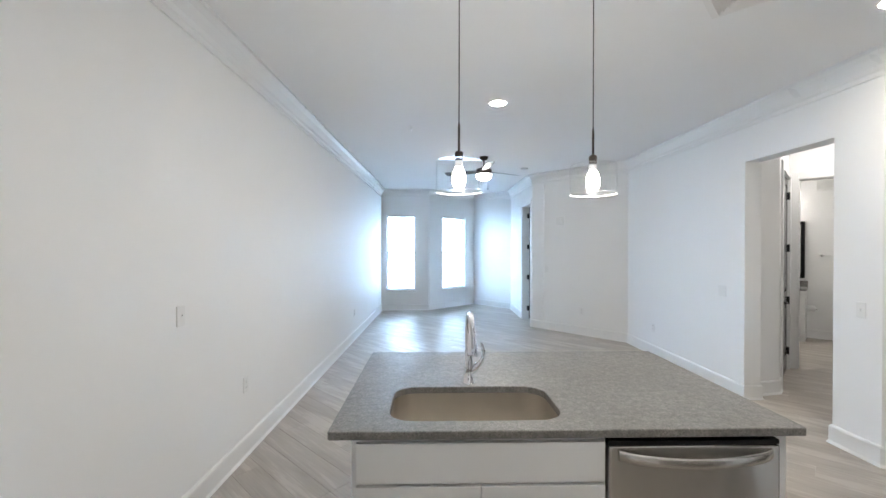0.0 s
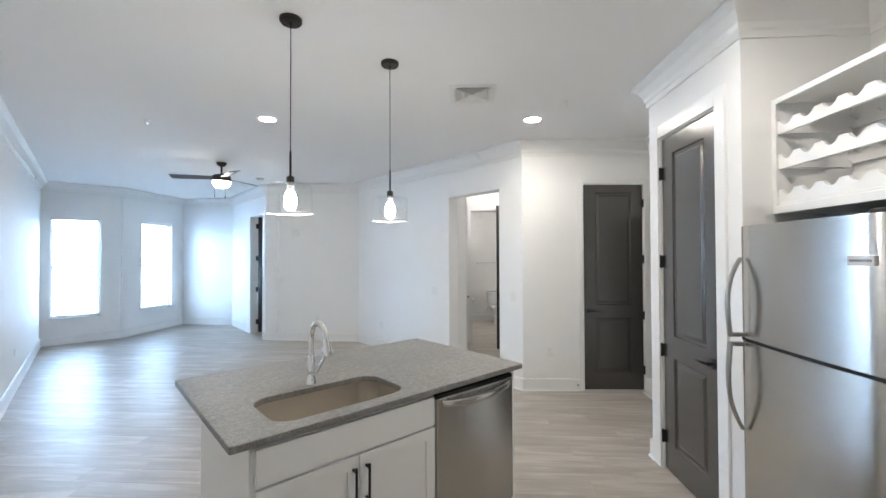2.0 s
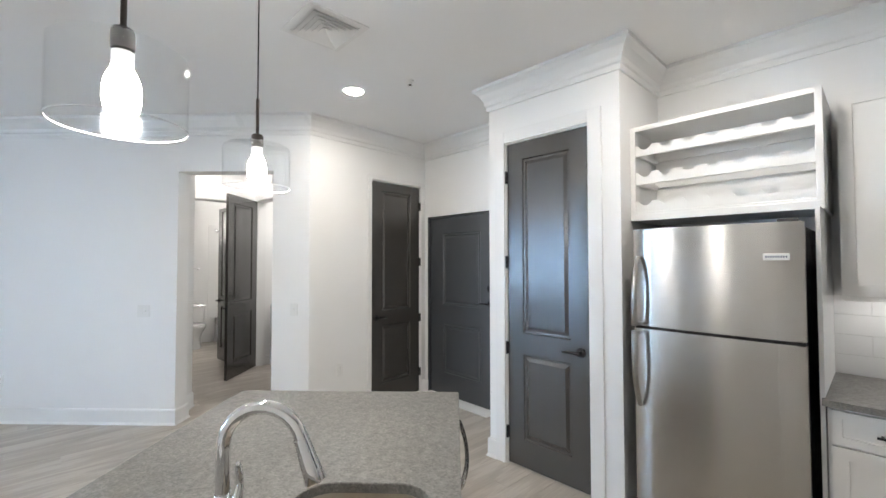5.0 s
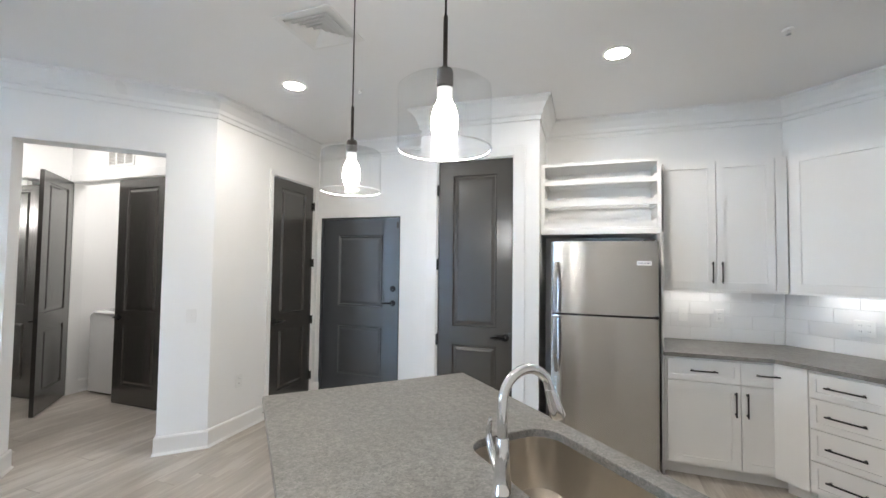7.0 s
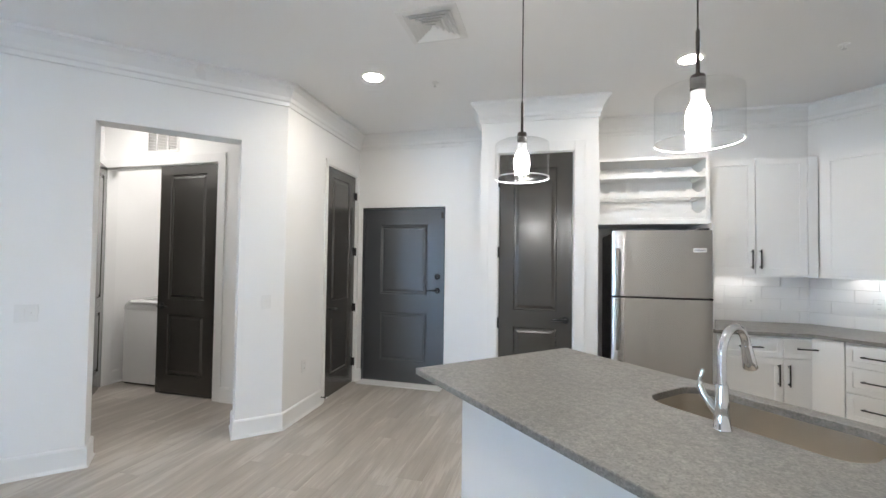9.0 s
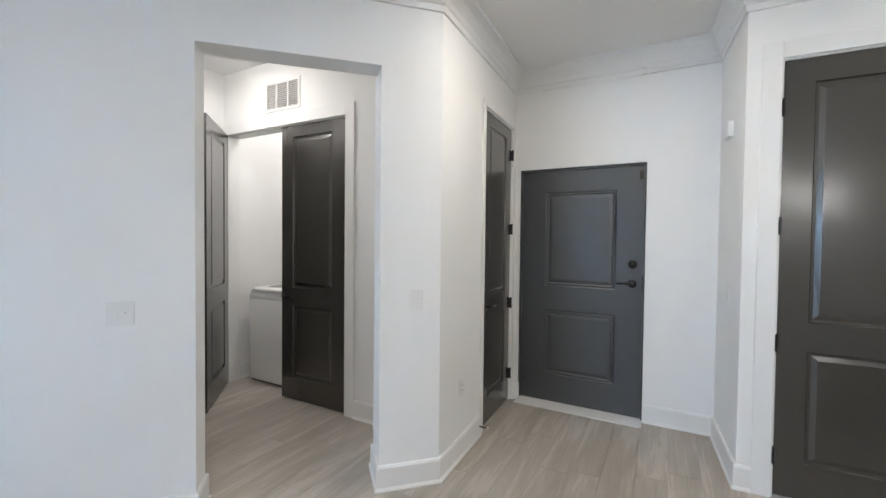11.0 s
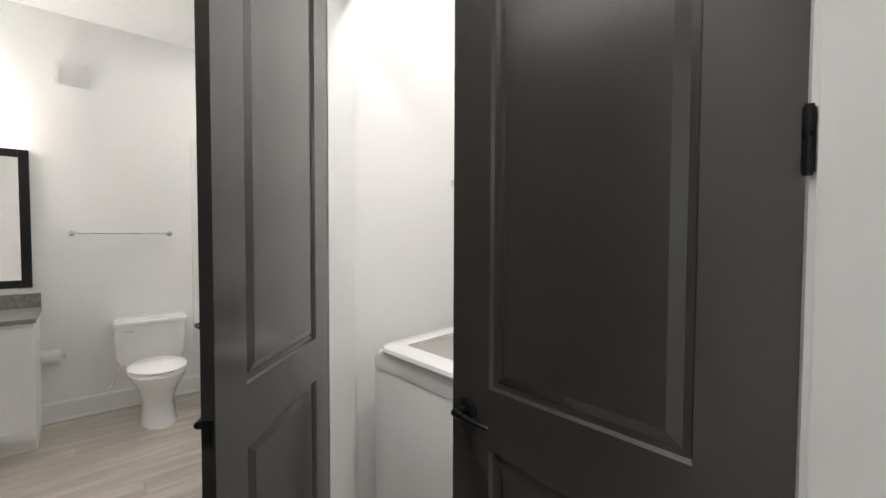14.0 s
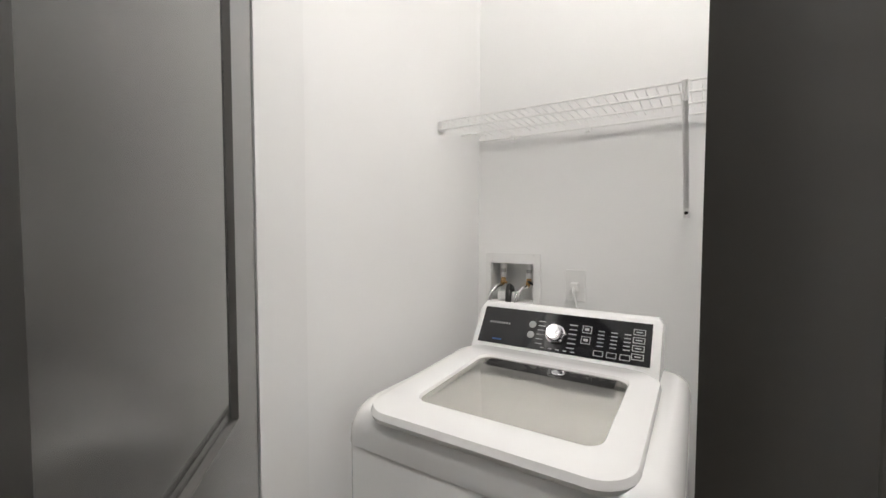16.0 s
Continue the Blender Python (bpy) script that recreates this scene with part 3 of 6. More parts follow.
def panel_slab(w, h, t, stile, rows, rings, back=True):
    """A door slab with sunk panels: local x 0..w, front at y=0 facing -y, back at y=t."""
    bm = bmesh.new()
    xs = [0, stile, w - stile, w]
    zs = [0]
    for a, b in rows:
        zs += [a, b]
    zs.append(h)
    for y, s in ((0, 1), (t, -1)):
        if y and not back:
            vs = [bm.verts.new((xx, y, zz)) for xx, zz in ((0, 0), (w, 0), (w, h), (0, h))]
            bm.faces.new(vs)
            continue
        for i in range(3):
            for j in range(len(zs) - 1):
                if i == 1 and j % 2 == 1:
                    panel_face(bm, xs[1], xs[2], zs[j], zs[j + 1], y, rings, s)
                else:
                    vs = [bm.verts.new((xx, y, zz)) for xx, zz in ((xs[i], zs[j]), (xs[i + 1], zs[j]), (xs[i + 1], zs[j + 1]), (xs[i], zs[j + 1]))]
                    bm.faces.new(vs)
    for q in (((0, 0, 0), (w, 0, 0), (w, t, 0), (0, t, 0)), ((0, 0, h), (w, 0, h), (w, t, h), (0, t, h)), ((0, 0, 0), (0, t, 0), (0, t, h), (0, 0, h)), ((w, 0, 0), (w, t, 0), (w, t, h), (w, 0, h))):
        bm.faces.new([bm.verts.new(p) for p in q])
    bmesh.ops.remove_doubles(bm, verts=bm.verts, dist=1e-5)
    return bm


def lever(parent, x, z, dirx, y=0.0, side=-1, mat=BLACK):
    """A lever handle with a round rose; side -1: on the front."""
    h = part("door_handle", lathe(bmesh.new(), [(0, 0), (0.033, 0), (0.033, 0.006), (0.026, 0.012), (0.0125, 0.014), (0.0115, 0.045), (0.0, 0.045)], 24,
             Matrix.Translation((x, y, z)) @ Matrix.Rotation(radians(90 if side < 0 else -90), 4, 'X')), mat, parent, "black metal lever handle", True)
    yy = y + side * 0.045
    part("lever", tube(bmesh.new(), [(x - dirx * 0.008, yy, z), (x + dirx * 0.02, yy + side * 0.006, z + 0.001), (x + dirx * 0.06, yy + side * 0.008, z + 0.002), (x + dirx * 0.10, yy + side * 0.004, z - 0.001), (x + dirx * 0.118, yy, z - 0.003)], 0.009, 10, [0.010, 0.0105, 0.009, 0.008, 0.006]), mat, h, "", True)
    return h


def hinge(parent, x, z, y=0.0, mat=BLACK):
    bm = bmesh.new()
    cyl(bm, (x, y - 0.016, z - 0.045), (x, y - 0.016, z + 0.045), 0.008, seg=12)
    box(bm, x - 0.007, y - 0.012, z - 0.045, x + 0.007, y + 0.002, z + 0.045)
    for k in (-0.050, 0.044):
        cyl(bm, (x, y - 0.016, z + k), (x, y - 0.016, z + k + 0.006), 0.006, seg=10)
    return part("hinge", bm, mat, parent, "black metal hinge")


ROWS = [(0.20, 0.835), (0.995, 2.318)]


def tall_door(name, m, w, label, handle_x, hinge_x, hinges=True, h=2.425, front=True, back=True, group="", mirrored=False):
    d = thing(name, m, label, "door", group, "structure")
    part("slab", panel_slab(w, h, 0.035, 0.136, ROWS, RAISED), DOOR, d)
    dirx = 1 if handle_x < w / 2 else -1
    if front:
        lever(d, handle_x, 0.92, dirx)
    if back:
        lever(d, handle_x, 0.92, dirx, 0.035, 1)
    if hinges:
        for z in (0.23, 0.87, 1.53, 2.19):
            hinge(d, hinge_x, z)
    part("latch", bx(-0.0012 if handle_x < w / 2 else w - 0.0008, 0.006, 0.90, 0.0008 if handle_x < w / 2 else w + 0.0012, 0.029, 0.96), BLACK, d)
    return d


def at_wall(p0, p1, s, depth=0.0, z=0.0):
    """A pose on the wall p0-p1 at s from p0, facing the room; local x runs against the wall's direction."""
    n = left_normal(p0, p1)
    q = along(p0, p1, s) - n * depth
    return facing(q, n, z)


tall_door("door_1", at_wall(P3, P4, pan1 - 0.017, 0.012, 0.012), pan1 - pan0 - 0.034, "closed dark grey two-panel pantry door", pan1 - pan0 - 0.034 - 0.06, -0.004, h=2.46)
tall_door("door_2", at_wall(P6, P7, clo1 - 0.017, 0.012, 0.012), clo1 - clo0 - 0.034, "closed dark grey two-panel closet door", 0.06, clo1 - clo0 - 0.034 + 0.004)
LW = dist(H1, H2, (4.927, 4.053)) - lau0 - 0.017
tall_door("door_3", at_wall(H1, H2, lau0 + 0.017 + LW, 0.010, 0.012), LW - 0.002, "closed dark grey leaf of the laundry double door", 0.06, LW + 0.002, group="laundry doors")
hq = along(H1, H2, lau1 - 0.016) + left_normal(H1, H2) * 0.006
open_leaf = Matrix.Translation((hq.x, hq.y, 0.012)) @ Matrix.Rotation(radians(180 - 0.5), 4, 'Z') @ Matrix.Translation((0, -0.035, 0))
tall_door("door_4", open_leaf, LW + 0.013, "open dark grey leaf of the laundry double door", LW + 0.013 - 0.06, 0.0, hinges=False, back=False, group="laundry doors")
bw = 0.735
hb = uv(7.283, 0.405)
tip = uv(7.283 + 0.98, 0.405 - 0.07)
ang = math.atan2(tip.y - hb.y, tip.x - hb.x)
tall_door("door_5", Matrix.Translation((hb.x, hb.y, 0.012)) @ Matrix.Rotation(ang, 4, 'Z'), bw, "open dark grey bathroom door", bw - 0.06, 0.0, hinges=False, h=2.37)
tall_door("door_6", at_wall(H3, H4, b21 - 0.017, 0.012, 0.012), b21 - b20 - 0.034, "closed dark grey two-panel hall door", 0.06, b21 - b20 - 0.03, h=2.40)
bo = Matrix.Translation((2.07 + 0.135, 9.008, 0.012))
bed_door = tall_door("door_7", bo, 0.74, "open dark grey bedroom door", 0.68, 0.0, hinges=False, h=2.40)
jamb_hinges = thing("bedroom_door_hinges", Matrix.Translation((2.075, 9.044, 0)), "black hinges on the white bedroom door jamb", "door hinge", "", "structure")
for z in (0.23, 0.90, 1.55, 2.22):
    part("hinge", bx(0.085, -0.012, z - 0.05, 0.132, 0.004, z + 0.05, 0.001), BLACK, jamb_hinges)

# entry door: embossed steel slab with nested panels
ew = ent1 - ent0 - 0.034
entry = thing("door_8", at_wall(P5, P6, ent1 - 0.017, 0.03, 0.012), "closed blue-grey steel entry door with two embossed panels", "door", "", "structure")
EMB = [(0.012, 0.006), (0.022, -0.003), (0.034, 0.004), (0.060, -0.004)]
part("slab", panel_slab(ew, 2.045, 0.045, 0.20, [(0.24, 0.82), (1.03, 1.86)], EMB, False), ENTRY, entry)
lever(entry, ew - 0.075, 1.09, -1)
part("deadbolt", lathe(bmesh.new(), [(0, 0), (0.034, 0), (0.034, 0.008), (0.02, 0.016), (0.009, 0.018), (0.007, 0.034), (0, 0.034)], 24, Matrix.Translation((ew - 0.075, 0, 1.25)) @ Matrix.Rotation(radians(90), 4, 'X')), BLACK, entry, "dark metal deadbolt", True)
for z in (0.25, 1.02, 1.80):
    hinge(entry, -0.006, z, 0.0, ENTRY)
part("strike", bx(ew - 0.002, -0.004, 1.02, ew + 0.006, 0.02, 1.16), BLACK, entry)
part("top_latch", bx(ew - 0.035, -0.012, 1.93, ew - 0.005, 0, 2.0, 0.002), BRONZE, entry)
tagged(solid("threshold", bx(0, -0.14, 0, ent1 - ent0, 0.03, 0.012, 0.003), TRIM, "pale threshold strip under the entry door", "threshold", m=at_wall(P5, P6, ent1)), kind="structure")


# ---- windows ----
def window(name, p0, p1, s0, s1, zb, zt, label):
    w, h = s1 - s0, zt - zb
    win = thing(name, at_wall(p0, p1, s1, 0.0, zb), label, "window", "living room windows", "structure")
    bm = bmesh.new()
    box(bm, 0, 0.085, 0, 0.045, 0.135, h, 0.003)
    box(bm, w - 0.045, 0.085, 0, w, 0.135, h, 0.003)
    box(bm, 0.045, 0.085, 0, w - 0.045, 0.135, 0.05, 0.003)
    box(bm, 0.045, 0.085, h - 0.045, w - 0.045, 0.135, h, 0.003)
    box(bm, 0.045, 0.09, h / 2 - 0.025, w - 0.045, 0.13, h / 2 + 0.025, 0.003)
    part("window_frame", bm, TRIM, win, "white vinyl frame")
    for za, zb2 in ((0.05, h / 2 - 0.025), (h / 2 + 0.025, h - 0.045)):
        g = part("pane", bx(0.045, 0.108, za, w - 0.045, 0.113, zb2), GLASS, win)
        g.visible_shadow = False
    part("window_sill", bx(-0.02, -0.035, -0.022, w + 0.02, 0.09, 0.0, 0.005), TRIM, win, "white painted sill")
    return win


window("window_1", P12, P13, w1a, w1b, 0.48, 2.325, "tall white-framed window with bright daylight behind blinds")
window("window_2", P11, P12, w2a, w2b, 0.48, 2.325, "tall white-framed window with bright daylight behind blinds")


def blind(p0, p1, s0, s1, zb, zt):
    w = s1 - s0 - 0.03
    b = thing("window_blind", at_wall(p0, p1, s1 - 0.015, 0.0, zb), "white horizontal faux-wood blind, slats open", "blind", "window blinds")
    h = zt - zb
    part("headrail", bx(0, 0.015, h - 0.055, w, 0.065, h - 0.002, 0.004), TRIM, b)
    n = int((h - 0.10) / 0.043)
    me = finish("slat", box(bmesh.new(), 0, -0.025, -0.0014, w, 0.025, 0.0014), SLAT)
    for k in range(n):
        o = new("slat", me)
        o.parent = b
        tilt = 12 if k > n * 0.72 or k < n * 0.3 else 5
        o.matrix_basis = Matrix.Translation((0, 0.045, 0.045 + 0.043 * k)) @ Matrix.Rotation(radians(tilt), 4, 'X')
    part("bottom_rail", bx(0, 0.02, 0.006, w, 0.07, 0.026, 0.003), TRIM, b)
    for x in (0.09, w - 0.09):
        part("cord", tube(bmesh.new(), [(x, 0.02, 0.02), (x, 0.02, h - 0.04)], 0.0012, 6), TRIM, b)
    return b


blind(P12, P13, w1a, w1b, 0.48, 2.325)
blind(P11, P12, w2a, w2b, 0.48, 2.325)
# glowing boards added outside stand in for daylight through the windows
for p0, p1, s0, s1 in ((P12, P13, w1a, w1b), (P11, P12, w2a, w2b)):
    n = left_normal(p0, p1)
    q = along(p0, p1, (s0 + s1) / 2) - n * 0.9
    solid("backdrop", bx(-1.3, 0, -0.4, 1.3, 0.02, 3.4), SKYGLOW, "bright overexposed daylight outside the window", "backdrop", m=facing(q, n, 0.0))


# ---- kitchen ----
ND = (-SQ, SQ)       # the way the diagonal fronts face


def diag(u, v, z=0.0):
    """A pose on the diagonal: local x runs against u, local y along v."""
    return facing(uv(u, v), ND, z)


def pull(parent, x, z, length, vertical=False, y=0.0):
    """A black bar pull."""
    bm = bmesh.new()
    a, b = ((x, z - length / 2), (x, z + length / 2)) if vertical else ((x - length / 2, z), (x + length / 2, z))
    for px, pz in (a, b):
        px2 = px + (0.0 if vertical else (0.012 if px < x else -0.012))
        pz2 = pz + ((0.012 if pz < z else -0.012) if vertical else 0.0)
        box(bm, px2 - 0.005, y - 0.028, pz2 - 0.005, px2 + 0.005, y, pz2 + 0.005)
    box(bm, a[0] - 0.005, y - 0.034, a[1] - 0.005, b[0] + 0.005, y - 0.025, b[1] + 0.005, 0.002)
    return part("handle", bm, BLACK, parent, "black bar pull")


def shaker(parent, name, x, z, w, h, handle=None, y=0.0):
    """A shaker front; handle: (x, z, length, vertical) in the front's own place."""
    bm = panel_slab(w - 0.004, h - 0.004, 0.019, 0.055 if h > 0.25 else 0.036, [(0.055, h - 0.059)] if h > 0.25 else [(0.036, h - 0.040)], SHAKER, False)
    bmesh.ops.translate(bm, verts=bm.verts, vec=(x + 0.002, y - 0.019, z + 0.002))
    d = part(name, bm, CABINET, parent)
    if handle:
        pull(d, handle[0], handle[1], handle[2], handle[3], y - 0.019)
    return d


def carcass(w, d, z0, z1, toe=0.075):
    bm = bmesh.new()
    box(bm, 0, 0, z0, w, d, z1)
    if toe:
        box(bm, 0.003, toe, 0.0, w - 0.003, d, z0)
    return bm


# refrigerator
fridge = thing("refrigerator", diag(1.768, 0.90), "stainless steel top-freezer refrigerator in a white alcove", "refrigerator")
FW, FH = 0.77, 1.735
part("cabinet", box(bx(0.006, 0.085, 0.03, FW - 0.006, 0.765, FH - 0.02, 0.004), 0.02, 0.10, 0.0, FW - 0.02, 0.75, 0.03), SIDES, fridge, "black painted cabinet sides")


def bowed(w, z0, z1, depth, bow, n=14):
    """A fridge door with a softly bowed front and rounded side edges."""
    ring = []
    for k in range(n + 1):
        x = w * k / n
        e = min(x, w - x)
        y = bow * (2 * x / w - 1) ** 2 + (0.018 * (1 - min(1, e / 0.02)) ** 2)
        ring.append((x, y))
    ring += [(w, depth), (0, depth)]
    bm = bmesh.new()
    loft(bm, [[Vector((x, y, z)) for x, y in ring] for z in (z0, z0 + 0.004, z1 - 0.004, z1)])
    return bm


dz = 1.168
fd = part("freezer_door", bowed(FW, dz + 0.008, FH, 0.075, 0.014), STEEL, fridge, "brushed stainless freezer door", True)
rd = part("fridge_door", bowed(FW, 0.07, dz - 0.008, 0.075, 0.014), STEEL, fridge, "brushed stainless fridge door", True)
# black block fills the door split, its shade put into the colour
part("door_gap_shade", bx(0.012, 0.02, dz - 0.008, FW - 0.012, 0.08, dz + 0.008), DARK, fridge)
part("grille", bx(0.01, 0.03, 0.01, FW - 0.01, 0.09, 0.066, 0.003), CHARCOAL, fridge)


def bow_handle(parent, z0, z1):
    """A strap handle that stands off the door at z0, by the door split, and bends in to meet it at z1."""
    n = 18
    pts = []
    for k in range(n + 1):
        f = k / n
        off = 0.052 * math.cos(math.pi / 2 * f ** 2.4) + 0.014 * math.sin(math.pi * f)
        pts.append(Vector((0.034 + 0.006 * f, -off, z0 + (z1 - z0) * f)))
    rings = []
    for k, p in enumerate(pts):
        d = (pts[min(k + 1, n)] - pts[max(k - 1, 0)]).normalized()
        nn = Vector((1, 0, 0)).cross(d)
        wd = 0.019 - 0.005 * k / n
        rings.append([p + Vector((1, 0, 0)) * wd * math.cos(a) + nn * 0.009 * math.sin(a) for a in [2 * math.pi * j / 12 for j in range(12)]])
    h = part("handle", loft(bmesh.new(), rings), PULLST, parent, "curved satin steel handle", True)
    zc = z0 + (0.010 if z1 > z0 else -0.010)
    part("handle_mount", bx(0.020, -0.048, zc - 0.009, 0.060, 0.010, zc + 0.009, 0.004), PULLST, h)


bow_handle(fd, dz + 0.014, 1.575)
bow_handle(rd, dz - 0.014, 0.72)
badge = part("badge", bx(0.62, 0.002, 1.553, 0.72, 0.012, 1.587, 0.001), APPL, fd, "small pale maker badge")
for k in range(9):
    part("badge_mark", bx(0.629 + 0.0095 * k, 0.0008, 1.565, 0.6345 + 0.0095 * k, 0.003, 1.575), BADGE, badge)
part("hinge_cover", bx(FW - 0.10, 0.03, FH, FW - 0.02, 0.12, FH + 0.018, 0.006), CHARCOAL, fridge)
part("mid_hinge", bx(FW - 0.035, 0.005, dz - 0.009, FW - 0.002, 0.06, dz + 0.009, 0.003), BLACK, fridge)

# wine rack over the fridge
rack = thing("wine_rack", diag(1.872, 1.175, 1.81), "white built-in wine rack with scalloped rails above the refrigerator", "wine rack")
RW, RH, RD = 0.932, 0.61, 0.502
part("side_panel", bx(0, 0, 0, 0.02, RD, RH, 0.002), CABINET, rack)
part("side_panel", bx(RW - 0.02, 0, 0, RW, RD, RH, 0.002), CABINET, rack)
part("top_board", bx(0.02, 0, RH - 0.02, RW - 0.02, RD, RH, 0.002), CABINET, rack)
part("bottom_board", bx(0.02, 0.0, 0.0, RW - 0.02, RD, 0.055, 0.002), CABINET, rack)
part("front_lip", bx(0.0, -0.012, -0.002, RW, 0.0, 0.040, 0.003), CABINET, rack)
part("back_panel", bx(0.02, 0.385, 0.055, RW - 0.02, 0.395, RH - 0.02), CABINET, rack)


def scallop(w, h, t, n, depth=0.027):
    """A rail whose top edge has rounded hollows for bottles."""
    top = []
    pitch = w / n
    for k in range(n):
        x0 = k * pitch
        top += [(x0, h), (x0 + pitch * 0.15, h)]
        for j in range(11):
            q = j / 10
            top.append((x0 + pitch * (0.19 + 0.62 * q), h - 0.003 - depth * math.sin(math.pi * q) ** 0.75))
        top += [(x0 + pitch * 0.85, h)]
    top.append((w, h))
    ring = [(0, 0)] + [(w, 0)] + top[::-1]
    clean = []
    for p in ring:
        if not clean or (abs(p[0] - clean[-1][0]) + abs(p[1] - clean[-1][1])) > 1e-5:
            clean.append(p)
    if abs(clean[0][0] - clean[-1][0]) + abs(clean[0][1] - clean[-1][1]) < 1e-5:
        clean.pop()
    bm = bmesh.new()
    loft(bm, [[Vector((x, y, z)) for x, z in clean] for y in (0, t)])
    return bm


part("face_stile", bx(0.0, -0.012, 0.040, 0.030, 0.0, RH, 0.002), CABINET, rack)
part("face_stile", bx(RW - 0.030, -0.012, 0.040, RW, 0.0, RH, 0.002), CABINET, rack)
part("face_rail", bx(0.030, -0.012, RH - 0.030, RW - 0.030, 0.0, RH, 0.002), CABINET, rack)
for z, hh in ((0.056, 0.070), (0.236, 0.076), (0.420, 0.068)):
    for y, dz2 in ((0.002, 0.0), (0.36, 0.020)):
        bm = scallop(RW - 0.042, hh, 0.018, 7)
        bmesh.ops.translate(bm, verts=bm.verts, vec=(0.021, y, z + dz2))
        part("rail", bm, CABINET, rack)
    for x in (0.021, RW - 0.041):
        part("cleat", bx(x, 0.022, z + 0.004, x + 0.020, 0.358, z + 0.034), CABINET, rack)
solid("alcove_panel", bx(0, 0, 0, 0.018, 0.64, 1.808), CABINET, "white side panel beside the refrigerator", "cabinet panel", kind="structure", m=diag(0.968, 1.035))

# base cabinets
base1 = thing("base_cabinet", diag(0.945, 1.045), "white shaker base cabinet with two drawers and two doors", "cabinet", "base cabinets")
BW = 0.785
part("body", carcass(BW, 0.62, 0.10, 0.884), CABINET, base1)
SP = 0.478
shaker(base1, "drawer_front", 0.012, 0.715, SP - 0.012, 0.155, ((0.012 + SP) / 2, 0.792, 0.165, False))
shaker(base1, "drawer_front", SP, 0.715, BW - SP, 0.155, ((SP + BW) / 2, 0.792, 0.13, False))
shaker(base1, "door", 0.012, 0.108, SP - 0.012, 0.60, (SP - 0.035, 0.575, 0.165, True))
shaker(base1, "door", SP, 0.108, BW - SP, 0.60, (SP + 0.035, 0.575, 0.165, True))

NK = (0.0, 1.0)
base2 = thing("base_cabinet", facing((0.725, -0.545), NK), "white shaker base cabinet with four drawers beside the range", "cabinet", "base cabinets")
# local x runs towards -world x
part("body", carcass(0.385, 0.65, 0.10, 0.884), CABINET, base2)
for z0, z1 in ((0.715, 0.870), (0.520, 0.707), (0.315, 0.512), (0.108, 0.307)):
    shaker(base2, "drawer_front", 0.004, z0, 0.377, z1 - z0, (0.192, (z0 + z1) / 2, 0.19, False))
cf = bmesh.new()
pA, pC = uv(0.159, 1.030), Vector((0.727, -0.528, 0))
pB2 = Vector((0.920, -0.532, 0))
loft(cf, [[Vector((p.x, p.y, z)) for p in (pA, pB2, pC, Vector((0.727, -1.20, 0)), Vector((1.12, -1.20, 0)), uv(0.159, 1.66))] for z in (0.10, 0.884)])
solid("corner_cabinet", cf, CABINET, "white blind corner base filler", "cabinet panel", kind="structure")
ct = bmesh.new()
loft(ct, [[Vector((p.x, p.y, z)) for p in (uv(0.159, 1.12), Vector((0.885, -0.62, 0)), Vector((0.727, -0.62, 0)), Vector((0.727, -1.20, 0)), Vector((1.12, -1.20, 0)), uv(0.159, 1.66))] for z in (0.0, 0.099)])
solid("toe_kick", ct, CABINET, "white recessed toe kick at the corner", "cabinet panel", kind="structure")

# worktop with an eased edge
wt = bmesh.new()
ring = [uv(0.960, 1.000), Vector((0.899, -0.515, 0)), Vector((0.338, -0.515, 0)), Vector((0.338, -1.214, 0)), Vector((1.154, -1.214, 0)), uv(0.960, 1.674)]
loft(wt, [[Vector((p.x, p.y, z)) for p in ring] for z in (0.886, 0.889, 0.912, 0.915)])
tagged(solid("worktop", wt, STONE, "dark grey leathered granite worktop turning a corner", "countertop", kind=""), category="countertop")

# upper cabinets
up1 = thing("wall_cabinet", diag(0.900, 1.36, 1.37), "white shaker wall cabinet with two doors", "cabinet", "wall cabinets")
part("body", bx(0, 0, 0, 0.84, 0.315, 1.035), CABINET, up1)
part("filler", bx(0.771, -0.019, 0.002, 0.842, -0.0005, 1.028), CABINET, up1)
part("light_rail", bx(0.0, -0.018, -0.022, 0.84, -0.002, -0.0005, 0.001), CABINET, up1)
shaker(up1, "door", 0.0, 0.0, 0.375, 1.03, (0.345, 0.135, 0.16, True))
shaker(up1, "door", 0.377, 0.0, 0.39, 1.03, (0.410, 0.135, 0.16, True))
up2 = thing("wall_cabinet", facing((0.985, -0.92), NK, 1.37), "white shaker wall cabinet with one wide door", "cabinet", "wall cabinets")
part("body", bx(0, 0, 0, 0.59, 0.30, 1.035), CABINET, up2)
part("light_rail", bx(0.0, -0.018, -0.022, 0.59, -0.002, -0.0005, 0.001), CABINET, up2)
shaker(up2, "door", 0.022, 0.0, 0.566, 1.03, (0.555, 0.135, 0.16, True))
up3 = thing("wall_cabinet", facing((0.392, -0.92), NK, 1.835), "white shaker wall cabinet above the microwave", "cabinet", "wall cabinets")
part("body", bx(0, 0, 0, 0.76, 0.30, 0.57), CABINET, up3)
shaker(up3, "door", 0.002, 0.0, 0.376, 0.565, (0.34, 0.10, 0.13, True))
shaker(up3, "door", 0.380, 0.0, 0.376, 0.565, (0.42, 0.10, 0.13, True))
